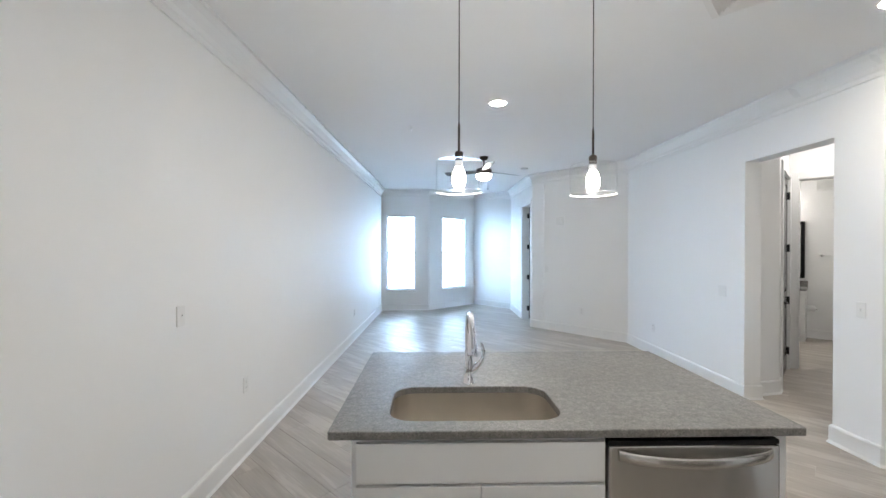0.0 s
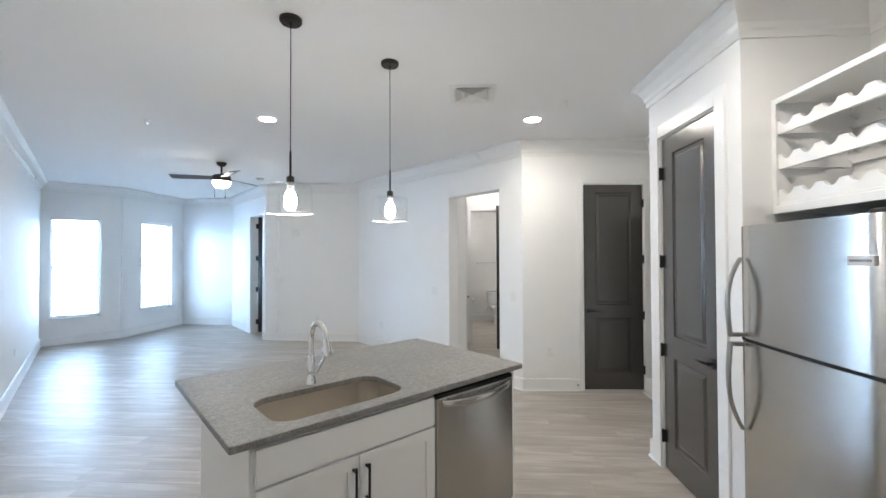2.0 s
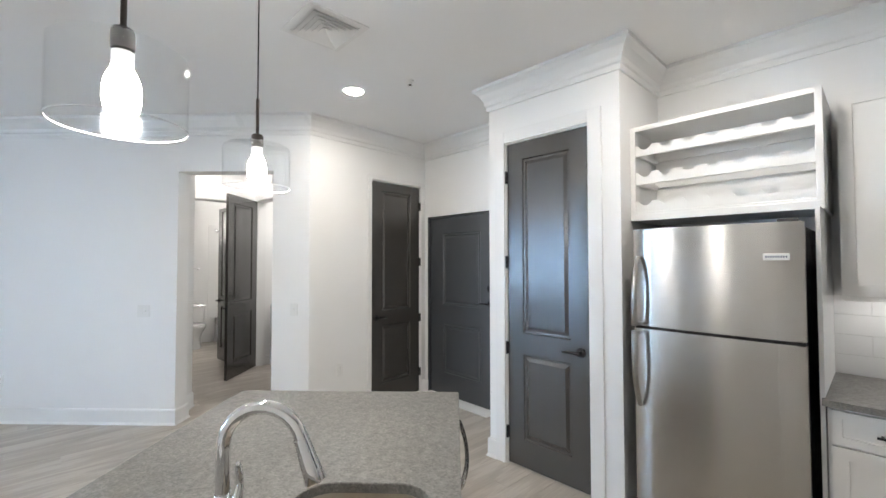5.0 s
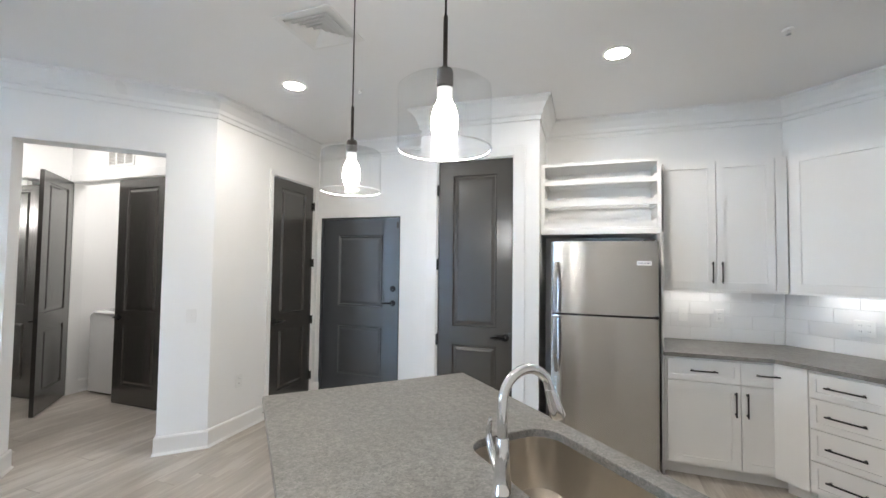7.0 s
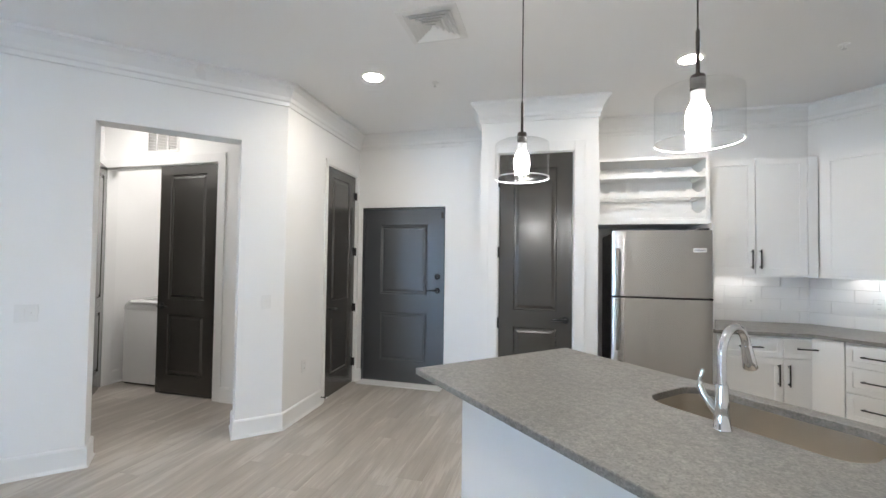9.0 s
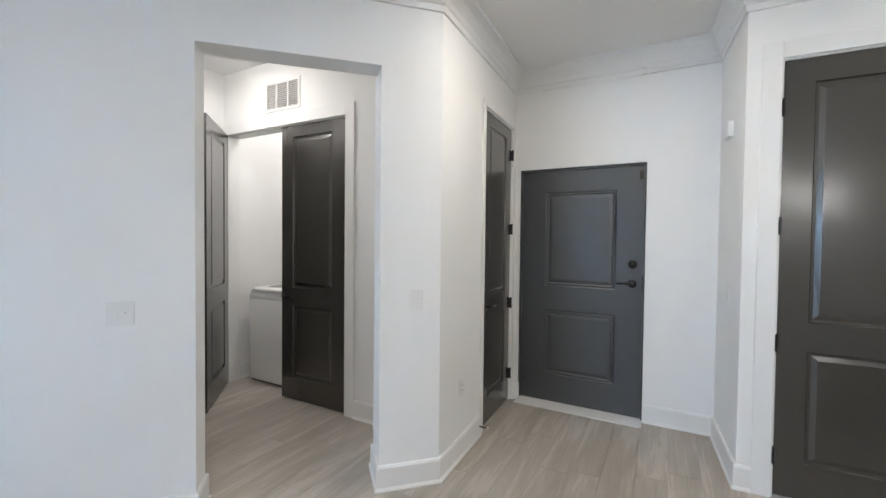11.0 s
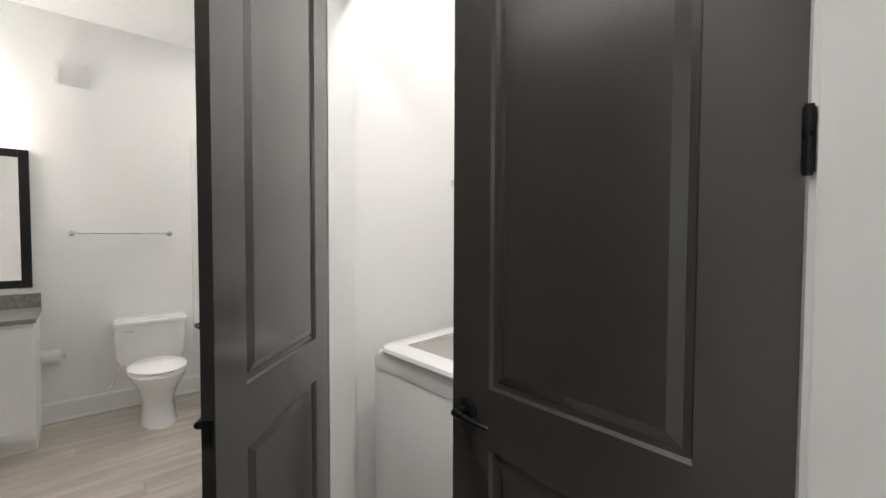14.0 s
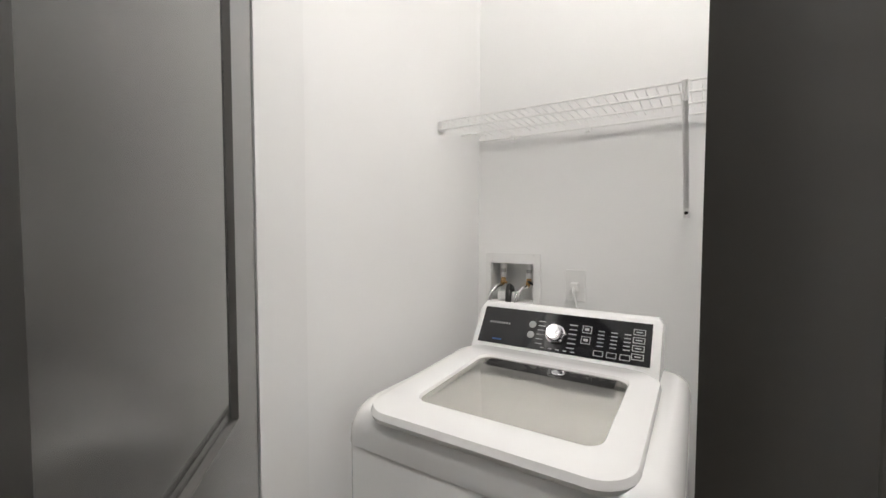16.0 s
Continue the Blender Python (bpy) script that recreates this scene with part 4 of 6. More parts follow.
for m, w in ((diag(0.84, 1.50, 1.352), 0.45), (facing((0.88, -1.07), NK, 1.352), 0.42)):
    lamp = thing("under_cabinet_light", m, "slim lit strip light under the wall cabinet", "light", "under-cabinet lights")
    part("housing", bx(0, 0, 0.006, w, 0.06, 0.018, 0.003), PLASTIC, lamp)
    part("lens", bx(0.01, 0.008, 0.0, w - 0.01, 0.052, 0.006), STRIP, lamp, "glowing lens")

# microwave
mic = thing("microwave", facing((0.385, -0.825), NK, 1.405), "stainless over-the-range microwave with a black glass door", "microwave")
part("body", bx(0, 0.03, 0, 0.755, 0.39, 0.42, 0.004), STEEL, mic)
part("door", bx(0.0, 0, 0.035, 0.56, 0.03, 0.405, 0.006), STEEL, mic)
part("window", bx(0.045, -0.003, 0.075, 0.50, 0.0, 0.365, 0.002), BLACKGLASS, mic, "black glass window")
part("vent", bx(0.0, 0.004, 0.0, 0.755, 0.03, 0.032, 0.003), BLACK, mic)
part("control_panel", bx(0.562, 0, 0.035, 0.755, 0.03, 0.405, 0.004), BLACKGLASS, mic)
part("handle", tube(bmesh.new(), [(0.535, 0.0, 0.07), (0.535, -0.04, 0.09), (0.535, -0.045, 0.22), (0.535, -0.04, 0.35), (0.535, 0.0, 0.37)], 0.009, 10), STEEL, mic, "", True)

# range
rg = thing("electric_range", facing((0.333, -0.52), NK), "stainless electric range with black glass cooktop and oven window", "range")
part("body", bx(0.0, 0.03, 0.09, 0.755, 0.66, 0.895, 0.003), CHARCOAL, rg)
part("cooktop", bx(-0.002, -0.012, 0.896, 0.757, 0.60, 0.920, 0.006), BLACKGLASS, rg, "black glass cooktop")
part("front_trim", bx(0.0, -0.004, 0.845, 0.755, 0.03, 0.894, 0.004), STEEL, rg)
od = part("oven_door", bx(0.003, -0.012, 0.245, 0.752, 0.028, 0.838, 0.006), STEEL, rg, "stainless oven door")
part("oven_window", bx(0.09, -0.015, 0.36, 0.665, -0.011, 0.72, 0.002), BLACKGLASS, od, "black glass oven window")
for k in range(6):
    part("oven_rack_bar", tube(bmesh.new(), [(0.14, -0.0165, 0.46 + 0.035 * k), (0.62, -0.0165, 0.46 + 0.035 * k)], 0.0022, 6), STEEL, od)
part("handle", tube(bmesh.new(), [(0.05, -0.012, 0.79), (0.055, -0.05, 0.79), (0.10, -0.062, 0.79), (0.65, -0.062, 0.79), (0.70, -0.05, 0.79), (0.705, -0.012, 0.79)], 0.011, 10), STEEL, od, "", True)
part("drawer", bx(0.003, -0.012, 0.10, 0.752, 0.028, 0.236, 0.006), STEEL, rg)
part("kick", bx(0.02, 0.05, 0.0, 0.735, 0.60, 0.089), BLACK, rg)
bg = part("backguard", bx(0.0, 0.585, 0.920, 0.755, 0.66, 1.13, 0.008), STEEL, rg, "stainless control panel")
part("lower_glass", bx(0.01, 0.581, 0.925, 0.745, 0.585, 1.01), BLACKGLASS, bg)
for x in (0.09, 0.19, 0.565, 0.665):
    part("knob", lathe(bmesh.new(), [(0, 0), (0.028, 0), (0.028, 0.008), (0.021, 0.012), (0.019, 0.03), (0, 0.03)], 20, Matrix.Translation((x, 0.585, 1.065)) @ Matrix.Rotation(radians(90), 4, 'X')), BLACK, bg, "", True)
part("clock", bx(0.28, 0.581, 1.03, 0.47, 0.585, 1.10, 0.001), BLACKGLASS, bg)


# wall plates
def plate(name, m, label, gangs=1, kind="switch"):
    p = thing(name, m, label, "wall plate", "switches and outlets")
    w = 0.072 + 0.046 * (gangs - 1)
    part("cover", bx(-w / 2, -0.006, -0.058, w / 2, 0.001, 0.058, 0.003), PLASTIC, p)
    for g in range(gangs):
        x = (g - (gangs - 1) / 2) * 0.046
        if kind == "switch":
            if g == 0 and gangs == 2:
                part("rocker", bx(x - 0.016, -0.009, -0.033, x + 0.016, -0.005, 0.033, 0.002), PLASTIC, p)
                continue
            part("toggle_slot", bx(x - 0.006, -0.0072, -0.013, x + 0.006, -0.0055, 0.013, 0.001), PLASTIC, p)
            tg = bx(x - 0.0042, -0.020, -0.004, x + 0.0042, -0.005, 0.005, 0.0015)
            bmesh.ops.rotate(tg, verts=tg.verts, cent=(x, -0.006, 0), matrix=Matrix.Rotation(radians(-25), 3, 'X'))
            part("toggle", tg, PLASTIC, p)
            for zs in (-0.030, 0.030):
                part("screw", lathe(bmesh.new(), [(0, 0), (0.003, 0), (0.0024, 0.0012), (0, 0.0014)], 10, Matrix.Translation((x, -0.006, zs)) @ Matrix.Rotation(radians(90), 4, 'X')), PLASTIC, p)
        else:
            for dz3 in (-0.02, 0.02):
                r = part("socket", bx(x - 0.016, -0.008, dz3 - 0.014, x + 0.016, -0.005, dz3 + 0.014, 0.003), PLASTIC, p)
                for dx in (-0.006, 0.006):
                    part("slot", bx(x + dx - 0.001, -0.0085, dz3 - 0.004, x + dx + 0.001, -0.0075, dz3 + 0.005), DARK, r)
    return p


plate("light_switch", diag(0.70, 1.667, 1.13), "white rocker switch on the tiled backsplash")
pp = plate("outlet", diag(0.43, 1.667, 1.13), "white outlet on the tiled backsplash", 1, "outlet")
plate("outlet", facing((0.67, -1.208), NK, 1.12), "wide white outlet on the tiled backsplash", 2, "outlet")

# ---- island ----
island = thing("island_cabinet", Matrix.Translation((-0.145, 1.668, 0)), "white shaker kitchen island with sink doors", "kitchen island")
bm = carcass(0.886, 0.765, 0.10, 0.66)
for q in ((0, 0, 0.886, 0.035), (0, 0.47, 0.886, 0.765), (0, 0.035, 0.07, 0.47), (0.80, 0.035, 0.886, 0.47)):
    box(bm, q[0], q[1], 0.6605, q[2], q[3], 0.884)
part("body", bm, CABINET, island)
part("end_panel", bx(0.886 + 0.624, 0.004, 0.0, 1.548, 0.765, 0.884), CABINET, island)
part("back_panel", bx(0.0, 0.765, 0.0, 1.548, 0.785, 0.884), CABINET, island, "plain white back panel")
part("side_panel", bx(-0.012, 0.004, 0.0, 0.0, 0.785, 0.884), CABINET, island)
part("false_front", bx(0.006, -0.019, 0.727, 0.880, 0.0, 0.868, 0.002), CABINET, island, "plain flat false drawer front")
shaker(island, "door", 0.004, 0.108, 0.438, 0.608, (0.411, 0.59, 0.165, True))
shaker(island, "door", 0.444, 0.108, 0.438, 0.608, (0.476, 0.59, 0.165, True))

dw = thing("dishwasher", Matrix.Translation((0.745, 1.658, 0)) @ Matrix.Diagonal((1.032, 1, 1, 1)), "stainless steel dishwasher built into the island", "dishwasher")
part("tub", bx(0.004, 0.035, 0.10, 0.598, 0.60, 0.86), CHARCOAL, dw)
part("door", bx(0.003, -0.012, 0.115, 0.599, 0.034, 0.850, 0.008, 3), STEEL, dw, "brushed stainless door")
# black strip paints the dark gap between door and worktop
part("top_gap_shade", bx(0.003, -0.006, 0.851, 0.599, 0.034, 0.868, 0.002), BLACK, dw)
part("kick", bx(0.01, 0.06, 0.0, 0.59, 0.08, 0.11), BLACK, dw)
bm = bmesh.new()
rings = []
for k in range(21):
    f = k / 20
    x = 0.035 + 0.532 * f
    s = math.sin(math.pi * f) ** 0.55
    rings.append([Vector((x, -0.013 - 0.036 * s + 0.008 * math.cos(a), 0.800 - 0.016 * (1 - abs(2 * f - 1) ** 2) + 0.020 + 0.019 * math.sin(a))) for a in [2 * math.pi * j / 12 for j in range(12)]])
loft(bm, rings)
part("handle", bm, STEEL, dw, "bowed stainless handle", True)

SX, SY, SW, SD = 0.292, 1.905, 0.660, 0.365
top = thing("island_worktop", Matrix.Identity(4), "dark grey leathered granite island top with an undermount sink cut-out", "countertop")
bm = bmesh.new()
w, d = 1.452 + 0.235, 2.710 - 1.637
oc = ((1.452 - 0.235) / 2, (2.710 + 1.637) / 2)


def outer(z, r, ins):
    return rounded(w - 2 * ins, d - 2 * ins, r, 8, oc[0], oc[1], z)


def inner(z, g=0.0):
    return rounded(SW + 2 * g, SD + 2 * g, 0.095 + g, 8, SX, SY, z)


ringset = [outer(0.886, 0.008, 0.002), outer(0.888, 0.010, 0.0), outer(0.912, 0.010, 0.0), outer(0.915, 0.008, 0.003), inner(0.915, 0.002), inner(0.912), inner(0.886)]
vs = [[bm.verts.new(p) for p in r] for r in ringset]
n = len(vs[0])
for a, b in zip(vs, vs[1:] + vs[:1]):
    for k in range(n):
        bm.faces.new((a[k], a[(k + 1) % n], b[(k + 1) % n], b[k]))
part("slab", bm, STONE, top)

sink = thing("sink", Matrix.Identity(4), "undermount single-bowl stainless steel sink", "sink")
bm = bmesh.new()


def bowl(z, g, r):
    return rounded(SW + 2 * g, SD + 2 * g, r, 8, SX, SY, z)


rs = [bowl(0.885, 0.03, 0.11), bowl(0.885, 0.006, 0.10), bowl(0.86, 0.004, 0.098), bowl(0.73, -0.004, 0.09), bowl(0.700, -0.014, 0.08), bowl(0.690, -0.040, 0.06), bowl(0.688, -0.12, 0.03)]
loft(bm, rs, cap=False)
vsl = list(bm.verts)[-len(rs[0]):]
bm.faces.new(vsl)
part("bowl", bm, SINKST, sink, "", True)
part("drain", lathe(bmesh.new(), [(0.0, 0.690), (0.03, 0.690), (0.044, 0.692), (0.046, 0.689)], 24, Matrix.Translation((SX, SY + 0.02, 0))), CHROME, sink, "chrome drain", True)

fc = thing("kitchen_faucet", Matrix.Translation((0.296, 2.145, 0.915)), "polished chrome pull-down gooseneck faucet on the island", "faucet")
part("base", lathe(bmesh.new(), [(0.0, 0.0), (0.030, 0.0), (0.030, 0.004), (0.026, 0.010), (0.022, 0.06), (0.0185, 0.145), (0.0165, 0.150), (0.0, 0.150)], 28), CHROME, fc, "", True)
pts = [(0, 0, 0.145), (0, 0, 0.20), (0, 0, 0.245)]
for k in range(1, 13):
    a = math.pi * k / 12 * 0.93
    pts.append((0, -0.085 + 0.085 * math.cos(a), 0.245 + 0.085 * math.sin(a)))
part("spout", tube(bmesh.new(), pts, 0.0145, 18), CHROME, fc, "", True)
e = Vector(pts[-1])
dn = (Vector(pts[-1]) - Vector(pts[-2])).normalized()
hd = part("spray_head", tube(bmesh.new(), [e - dn * 0.002, e + dn * 0.02, e + dn * 0.06, e + dn * 0.088, e + dn * 0.092], 0.02, 18, [0.0160, 0.0175, 0.0205, 0.0235, 0.021]), CHROME, fc, "chrome pull-down spray head", True)
part("spray_button", bx(-0.008, e.y - 0.030, e.z - 0.065, 0.008, e.y - 0.016, e.z - 0.035, 0.003), BLACK, hd)
hl = part("handle_joint", tube(bmesh.new(), [(0.010, 0, 0.050), (0.030, 0, 0.068), (0.045, 0, 0.085)], 0.015, 14, [0.016, 0.0155, 0.0135]), CHROME, fc, "", True)
part("lever", tube(bmesh.new(), [(0.040, 0, 0.078), (0.058, 0, 0.098), (0.070, 0, 0.125), (0.070, 0, 0.150), (0.062, 0, 0.178), (0.060, 0, 0.184)], 0.008, 12, [0.0125, 0.0115, 0.010, 0.0085, 0.0075, 0.004]), CHROME, hl, "", True)


# ---- ceiling things ----
def pendant(x, y):
    p = thing("pendant_light", Matrix.Translation((x, y, CEIL)), "lit pendant light with a clear glass drum shade", "pendant light", "island pendants")
    part("canopy", lathe(bmesh.new(), [(0.0, 0.0), (0.062, 0.0), (0.062, -0.018), (0.056, -0.026), (0.010, -0.028), (0.008, -0.045), (0.0, -0.045)], 28), BRONZE, p, "dark bronze canopy", True)
    for k in range(3):
        a = 2 * math.pi * k / 3
        part("canopy_screw", lathe(bmesh.new(), [(0, -0.034), (0.006, -0.032), (0.006, -0.026), (0, -0.026)], 10, Matrix.Translation((0.043 * math.cos(a), 0.043 * math.sin(a), 0))), BRONZE, p)
    part("cord", tube(bmesh.new(), [(0, 0, -0.04), (0, 0, -0.78)], 0.0028, 8), BLACK, p)
    part("stem", tube(bmesh.new(), [(0, 0, -0.765), (0, 0, -0.925)], 0.006, 10), BRONZE, p)
    part("socket_cup", lathe(bmesh.new(), [(0.0, -0.905), (0.018, -0.905), (0.022, -0.912), (0.022, -0.945), (0.020, -0.950), (0.0, -0.950)], 24), BRONZE, p, "", True)
    t = 0.0022
    sh = part("shade", lathe(bmesh.new(), [(0.016, -0.952), (0.112, -0.952), (0.120, -0.958), (0.121, -0.970), (0.121, -1.112), (0.121 - t, -1.112), (0.121 - t, -0.970), (0.1185, -0.959), (0.111, -0.9545), (0.016, -0.9545)], 48), THIN, p, "clear glass drum shade", True)
    sh.visible_shadow = False
    part("shade_rim", lathe(bmesh.new(), [(0.1182, -1.111), (0.1214, -1.111), (0.1214, -1.1138), (0.1182, -1.1138), (0.1182, -1.111)], 48), RIM, p, "", True)
    part("lamp_holder", lathe(bmesh.new(), [(0.0, -0.955), (0.020, -0.955), (0.020, -0.985), (0.0, -0.985)], 20), PLASTIC, p, "", True)
    part("bulb", lathe(bmesh.new(), [(0.0, -0.984), (0.016, -0.985), (0.024, -0.998), (0.031, -1.015), (0.034, -1.035), (0.034, -1.058), (0.029, -1.082), (0.016, -1.094), (0.0, -1.097)], 24), BULBM, p, "glowing bulb", True)
    return p


pendant(0.262, 2.352)
pendant(0.990, 2.420)


def downlight(x, y, z=CEIL, lens=CANLAMP):
    r = thing("recessed_light", Matrix.Translation((x, y, z)), "lit round recessed ceiling light with a white trim", "ceiling light", "recessed lights")
    part("trim_ring", lathe(bmesh.new(), [(0.073, -0.001), (0.074, -0.007), (0.090, -0.006), (0.094, -0.001), (0.073, -0.001)], 36), PLASTIC, r, "", True)
    part("lens", lathe(bmesh.new(), [(0.0, -0.004), (0.072, -0.004), (0.072, -0.001), (0.0, -0.001)], 36), lens, r, "glowing lens")


for x, y in ((2.743, 2.482), (1.225, 0.628), (0.757, 4.207)):
    downlight(x, y)

cv = thing("ceiling_vent", Matrix.Translation((1.83, 2.43, CEIL)) @ Matrix.Rotation(radians(45), 4, 'Z'), "white square four-way ceiling air diffuser", "air vent")
bm = bmesh.new()
for a, z in ((0.185, 0.0),):
    box(bm, -0.19, -0.19, -0.008, 0.19, -0.150, 0.0, 0.002)
    box(bm, -0.19, 0.150, -0.008, 0.19, 0.19, 0.0, 0.002)
    box(bm, -0.19, -0.150, -0.008, -0.150, 0.150, 0.0, 0.002)
    box(bm, 0.150, -0.150, -0.008, 0.19, 0.150, 0.0, 0.002)
part("frame", bm, PLASTIC, cv)
for q in range(4):
    for k in range(5):
        r0 = 0.148 - 0.029 * k
        bm = bmesh.new()
        pr = [Vector((r0, -r0, -0.022)), Vector((r0, r0, -0.022)), Vector((r0 - 0.024, r0 - 0.024, -0.002)), Vector((r0 - 0.024, -r0 + 0.024, -0.002))]
        loft(bm, [pr, [p + Vector((0.0016, 0, 0.0012)) for p in pr]])
        bmesh.ops.rotate(bm, verts=bm.verts, cent=(0, 0, 0), matrix=Matrix.Rotation(radians(90 * q), 3, 'Z'))
        part("louvre", bm, PLASTIC, cv)
part("vent_backing", bx(-0.150, -0.150, -0.0012, 0.150, 0.150, -0.0004), PLASTIC, cv, "white painted backing")

for x, y in ((-0.12, 5.04), (2.57, 2.00), (0.578, -0.04)):
    sp = thing("sprinkler_head", Matrix.Translation((x, y, CEIL)), "small white fire sprinkler head on the ceiling", "sprinkler", "sprinklers")
    part("escutcheon", lathe(bmesh.new(), [(0.0, 0.0), (0.030, 0.0), (0.028, -0.006), (0.010, -0.010), (0.008, -0.022), (0.0, -0.022)], 20), PLASTIC, sp, "", True)
    part("deflector", lathe(bmesh.new(), [(0.0, -0.032), (0.014, -0.032), (0.014, -0.030), (0.004, -0.028), (0.003, -0.022), (0, -0.022)], 16), CHROME, sp)

# ceiling fan
fan = thing("ceiling_fan", Matrix.Translation((0.92, 6.60, CEIL)), "dark three-blade ceiling fan with a lit glass bowl", "ceiling fan")
part("canopy", lathe(bmesh.new(), [(0, 0), (0.068, 0), (0.064, -0.025), (0.045, -0.050), (0.018, -0.058), (0, -0.058)], 28), BRONZE, fan, "", True)
part("downrod", tube(bmesh.new(), [(0, 0, -0.05), (0, 0, -0.175)], 0.012, 12), BRONZE, fan)
part("motor", lathe(bmesh.new(), [(0, -0.16), (0.03, -0.16), (0.085, -0.178), (0.120, -0.195), (0.125, -0.215), (0.125, -0.262), (0.115, -0.275), (0, -0.275)], 36), BRONZE, fan, "bronze motor housing", True)
part("light_bowl", lathe(bmesh.new(), [(0.118, -0.276), (0.118, -0.292), (0.108, -0.325), (0.080, -0.350), (0.04, -0.364), (0, -0.368)], 32), FANLAMP, fan, "glowing white glass bowl", True)
for a in (151, 271, 31):
    bm = bmesh.new()
    prof = []
    for x, wd in ((0.10, 0.045), (0.16, 0.055), (0.22, 0.062), (0.45, 0.066), (0.62, 0.068), (0.66, 0.062)):
        prof.append((x, wd))
    rings = []
    for x, wd in prof:
        tl = radians(13)
        rings.append([Vector((x, s * wd * math.cos(tl), -0.225 + s * wd * math.sin(tl) + dz4)) for s, dz4 in ((-1, 0), (1, 0), (1, 0.006), (-1, 0.006))])
    loft(bm, rings)
    bmesh.ops.rotate(bm, verts=bm.verts, cent=(0, 0, 0), matrix=Matrix.Rotation(radians(a), 3, 'Z'))
    part("blade", bm, BRONZE, fan, "dark brown blade")
for x in (-0.07, 0.07):
    ch = part("pull_chain", tube(bmesh.new(), [(x, 0.08, -0.28), (x, 0.08, -0.47)], 0.0018, 6), BRONZE, fan)
    part("chain_bob", lathe(bmesh.new(), [(0, -0.47), (0.006, -0.475), (0.006, -0.495), (0, -0.5)], 10, Matrix.Translation((x, 0.08, 0))), BRONZE, ch)
sd = thing("smoke_detector", Matrix.Translation((1.75, 7.5, CEIL)), "white round smoke detector on the ceiling", "smoke detector")
part("body", lathe(bmesh.new(), [(0, 0), (0.065, 0), (0.062, -0.022), (0.045, -0.034), (0, -0.036)], 28), PLASTIC, sd, "", True)

# wall plates in the main room
plate("light_switch", facing((3.30, 4.645), (-1, 0), 1.075), "white double switch plate on the hall wall", 2)
plate("light_switch", facing((3.30, 3.185), (-1, 0), 1.09), "white single switch plate on the pier")
g = left_normal(P6, P7)
q = along(P6, P7, dist(P6, P7, P7) - 0.33)
plate("outlet", facing(q, g, 0.46), "white outlet low on the closet wall", 1, "outlet")
n9 = left_normal(P8, P9)


def wall_e(x, y):
    return along(P8, P9, dist(P8, P9, (x, y)))


plate("thermostat", facing(wall_e(2.27, 7.915), n9, 1.14), "small white thermostat plate", 1)
al = thing("fire_alarm", facing(wall_e(2.468, 7.705), n9, 2.035), "white square fire alarm strobe on the wall", "alarm")
part("housing", bx(-0.075, -0.035, -0.075, 0.075, 0.001, 0.075, 0.008), PLASTIC, al)
part("lens", bx(-0.02, -0.05, -0.03, 0.02, -0.034, 0.03, 0.004), PLASTIC, al)
plate("outlet", facing(wall_e(2.75, 7.40), n9, 0.42), "white outlet low on the living room wall", 1, "outlet")
plate("outlet", facing((3.30, 6.05), (-1, 0), 0.40), "white outlet low on the long wall", 1, "outlet")
for y, z in ((7.13, 0.45), (3.30, 0.53), (2.54, 1.165)):
    plate("outlet", facing(along(P13, P0, P13[1] - y), left_normal(P13, P0), z), "white outlet on the long plain wall", 1, "outlet" if z < 1 else "switch")
ns = left_normal(P4, P5)
plate("light_switch", facing(along(P4, P5, 0.33), ns, 1.12), "white switch plate beside the entry", 1)
chm = thing("door_chime", facing(along(P4, P5, 0.36), ns, 2.18), "small white door chime box", "chime")
part("housing", bx(-0.07, -0.035, -0.05, 0.07, 0.001, 0.05, 0.006), PLASTIC, chm)
ds = thing("door_stop", facing(along(P6, P7, clo1 + 0.075), g, 0.075), "black spring door stop on the baseboard", "door stop")
part("spring", tube(bmesh.new(), [(0, -0.016, 0), (0, -0.075, 0)], 0.005, 10), BLACK, ds)
part("tip", tube(bmesh.new(), [(0, -0.074, 0), (0, -0.086, 0)], 0.008, 10), PLASTIC, ds, "white rubber tip")

# backsplash tiles in running bond
GB = thing("backsplash", Matrix.Identity(4), "white glazed subway tile backsplash in running bond", "backsplash", "", "structure")
TLH, TLW = 0.1115, 0.305


def tile_mesh(w):
    bm = bmesh.new()
    box(bm, 0, 0, 0, w - 0.003, 0.008, TLH - 0.003, 0.0012, 1)
    return finish("tile", bm, TILE)


for m, length in ((diag(0.950, 1.672, 0.9165), 0.985), (facing((1.148, -1.212), NK, 0.9165), 1.55)):
    gp = part("grout", bx(0, 0.003, 0, length, 0.008, TLH * 4), TILEGROUT, GB)
    gp.matrix_basis = m
    cache = {}
    for r in range(4):
        x = 0.0
        first = TLW / 2 if r % 2 else TLW
        while x < length - 0.01:
            w = min(first, length - x)
            key = round(w, 4)
            if key not in cache:
                cache[key] = tile_mesh(w)
            o = new("tile", cache[key])
            o.parent = GB
            o.matrix_basis = m @ Matrix.Translation((x, -0.002, TLH * r))
            x += w
            first = TLW


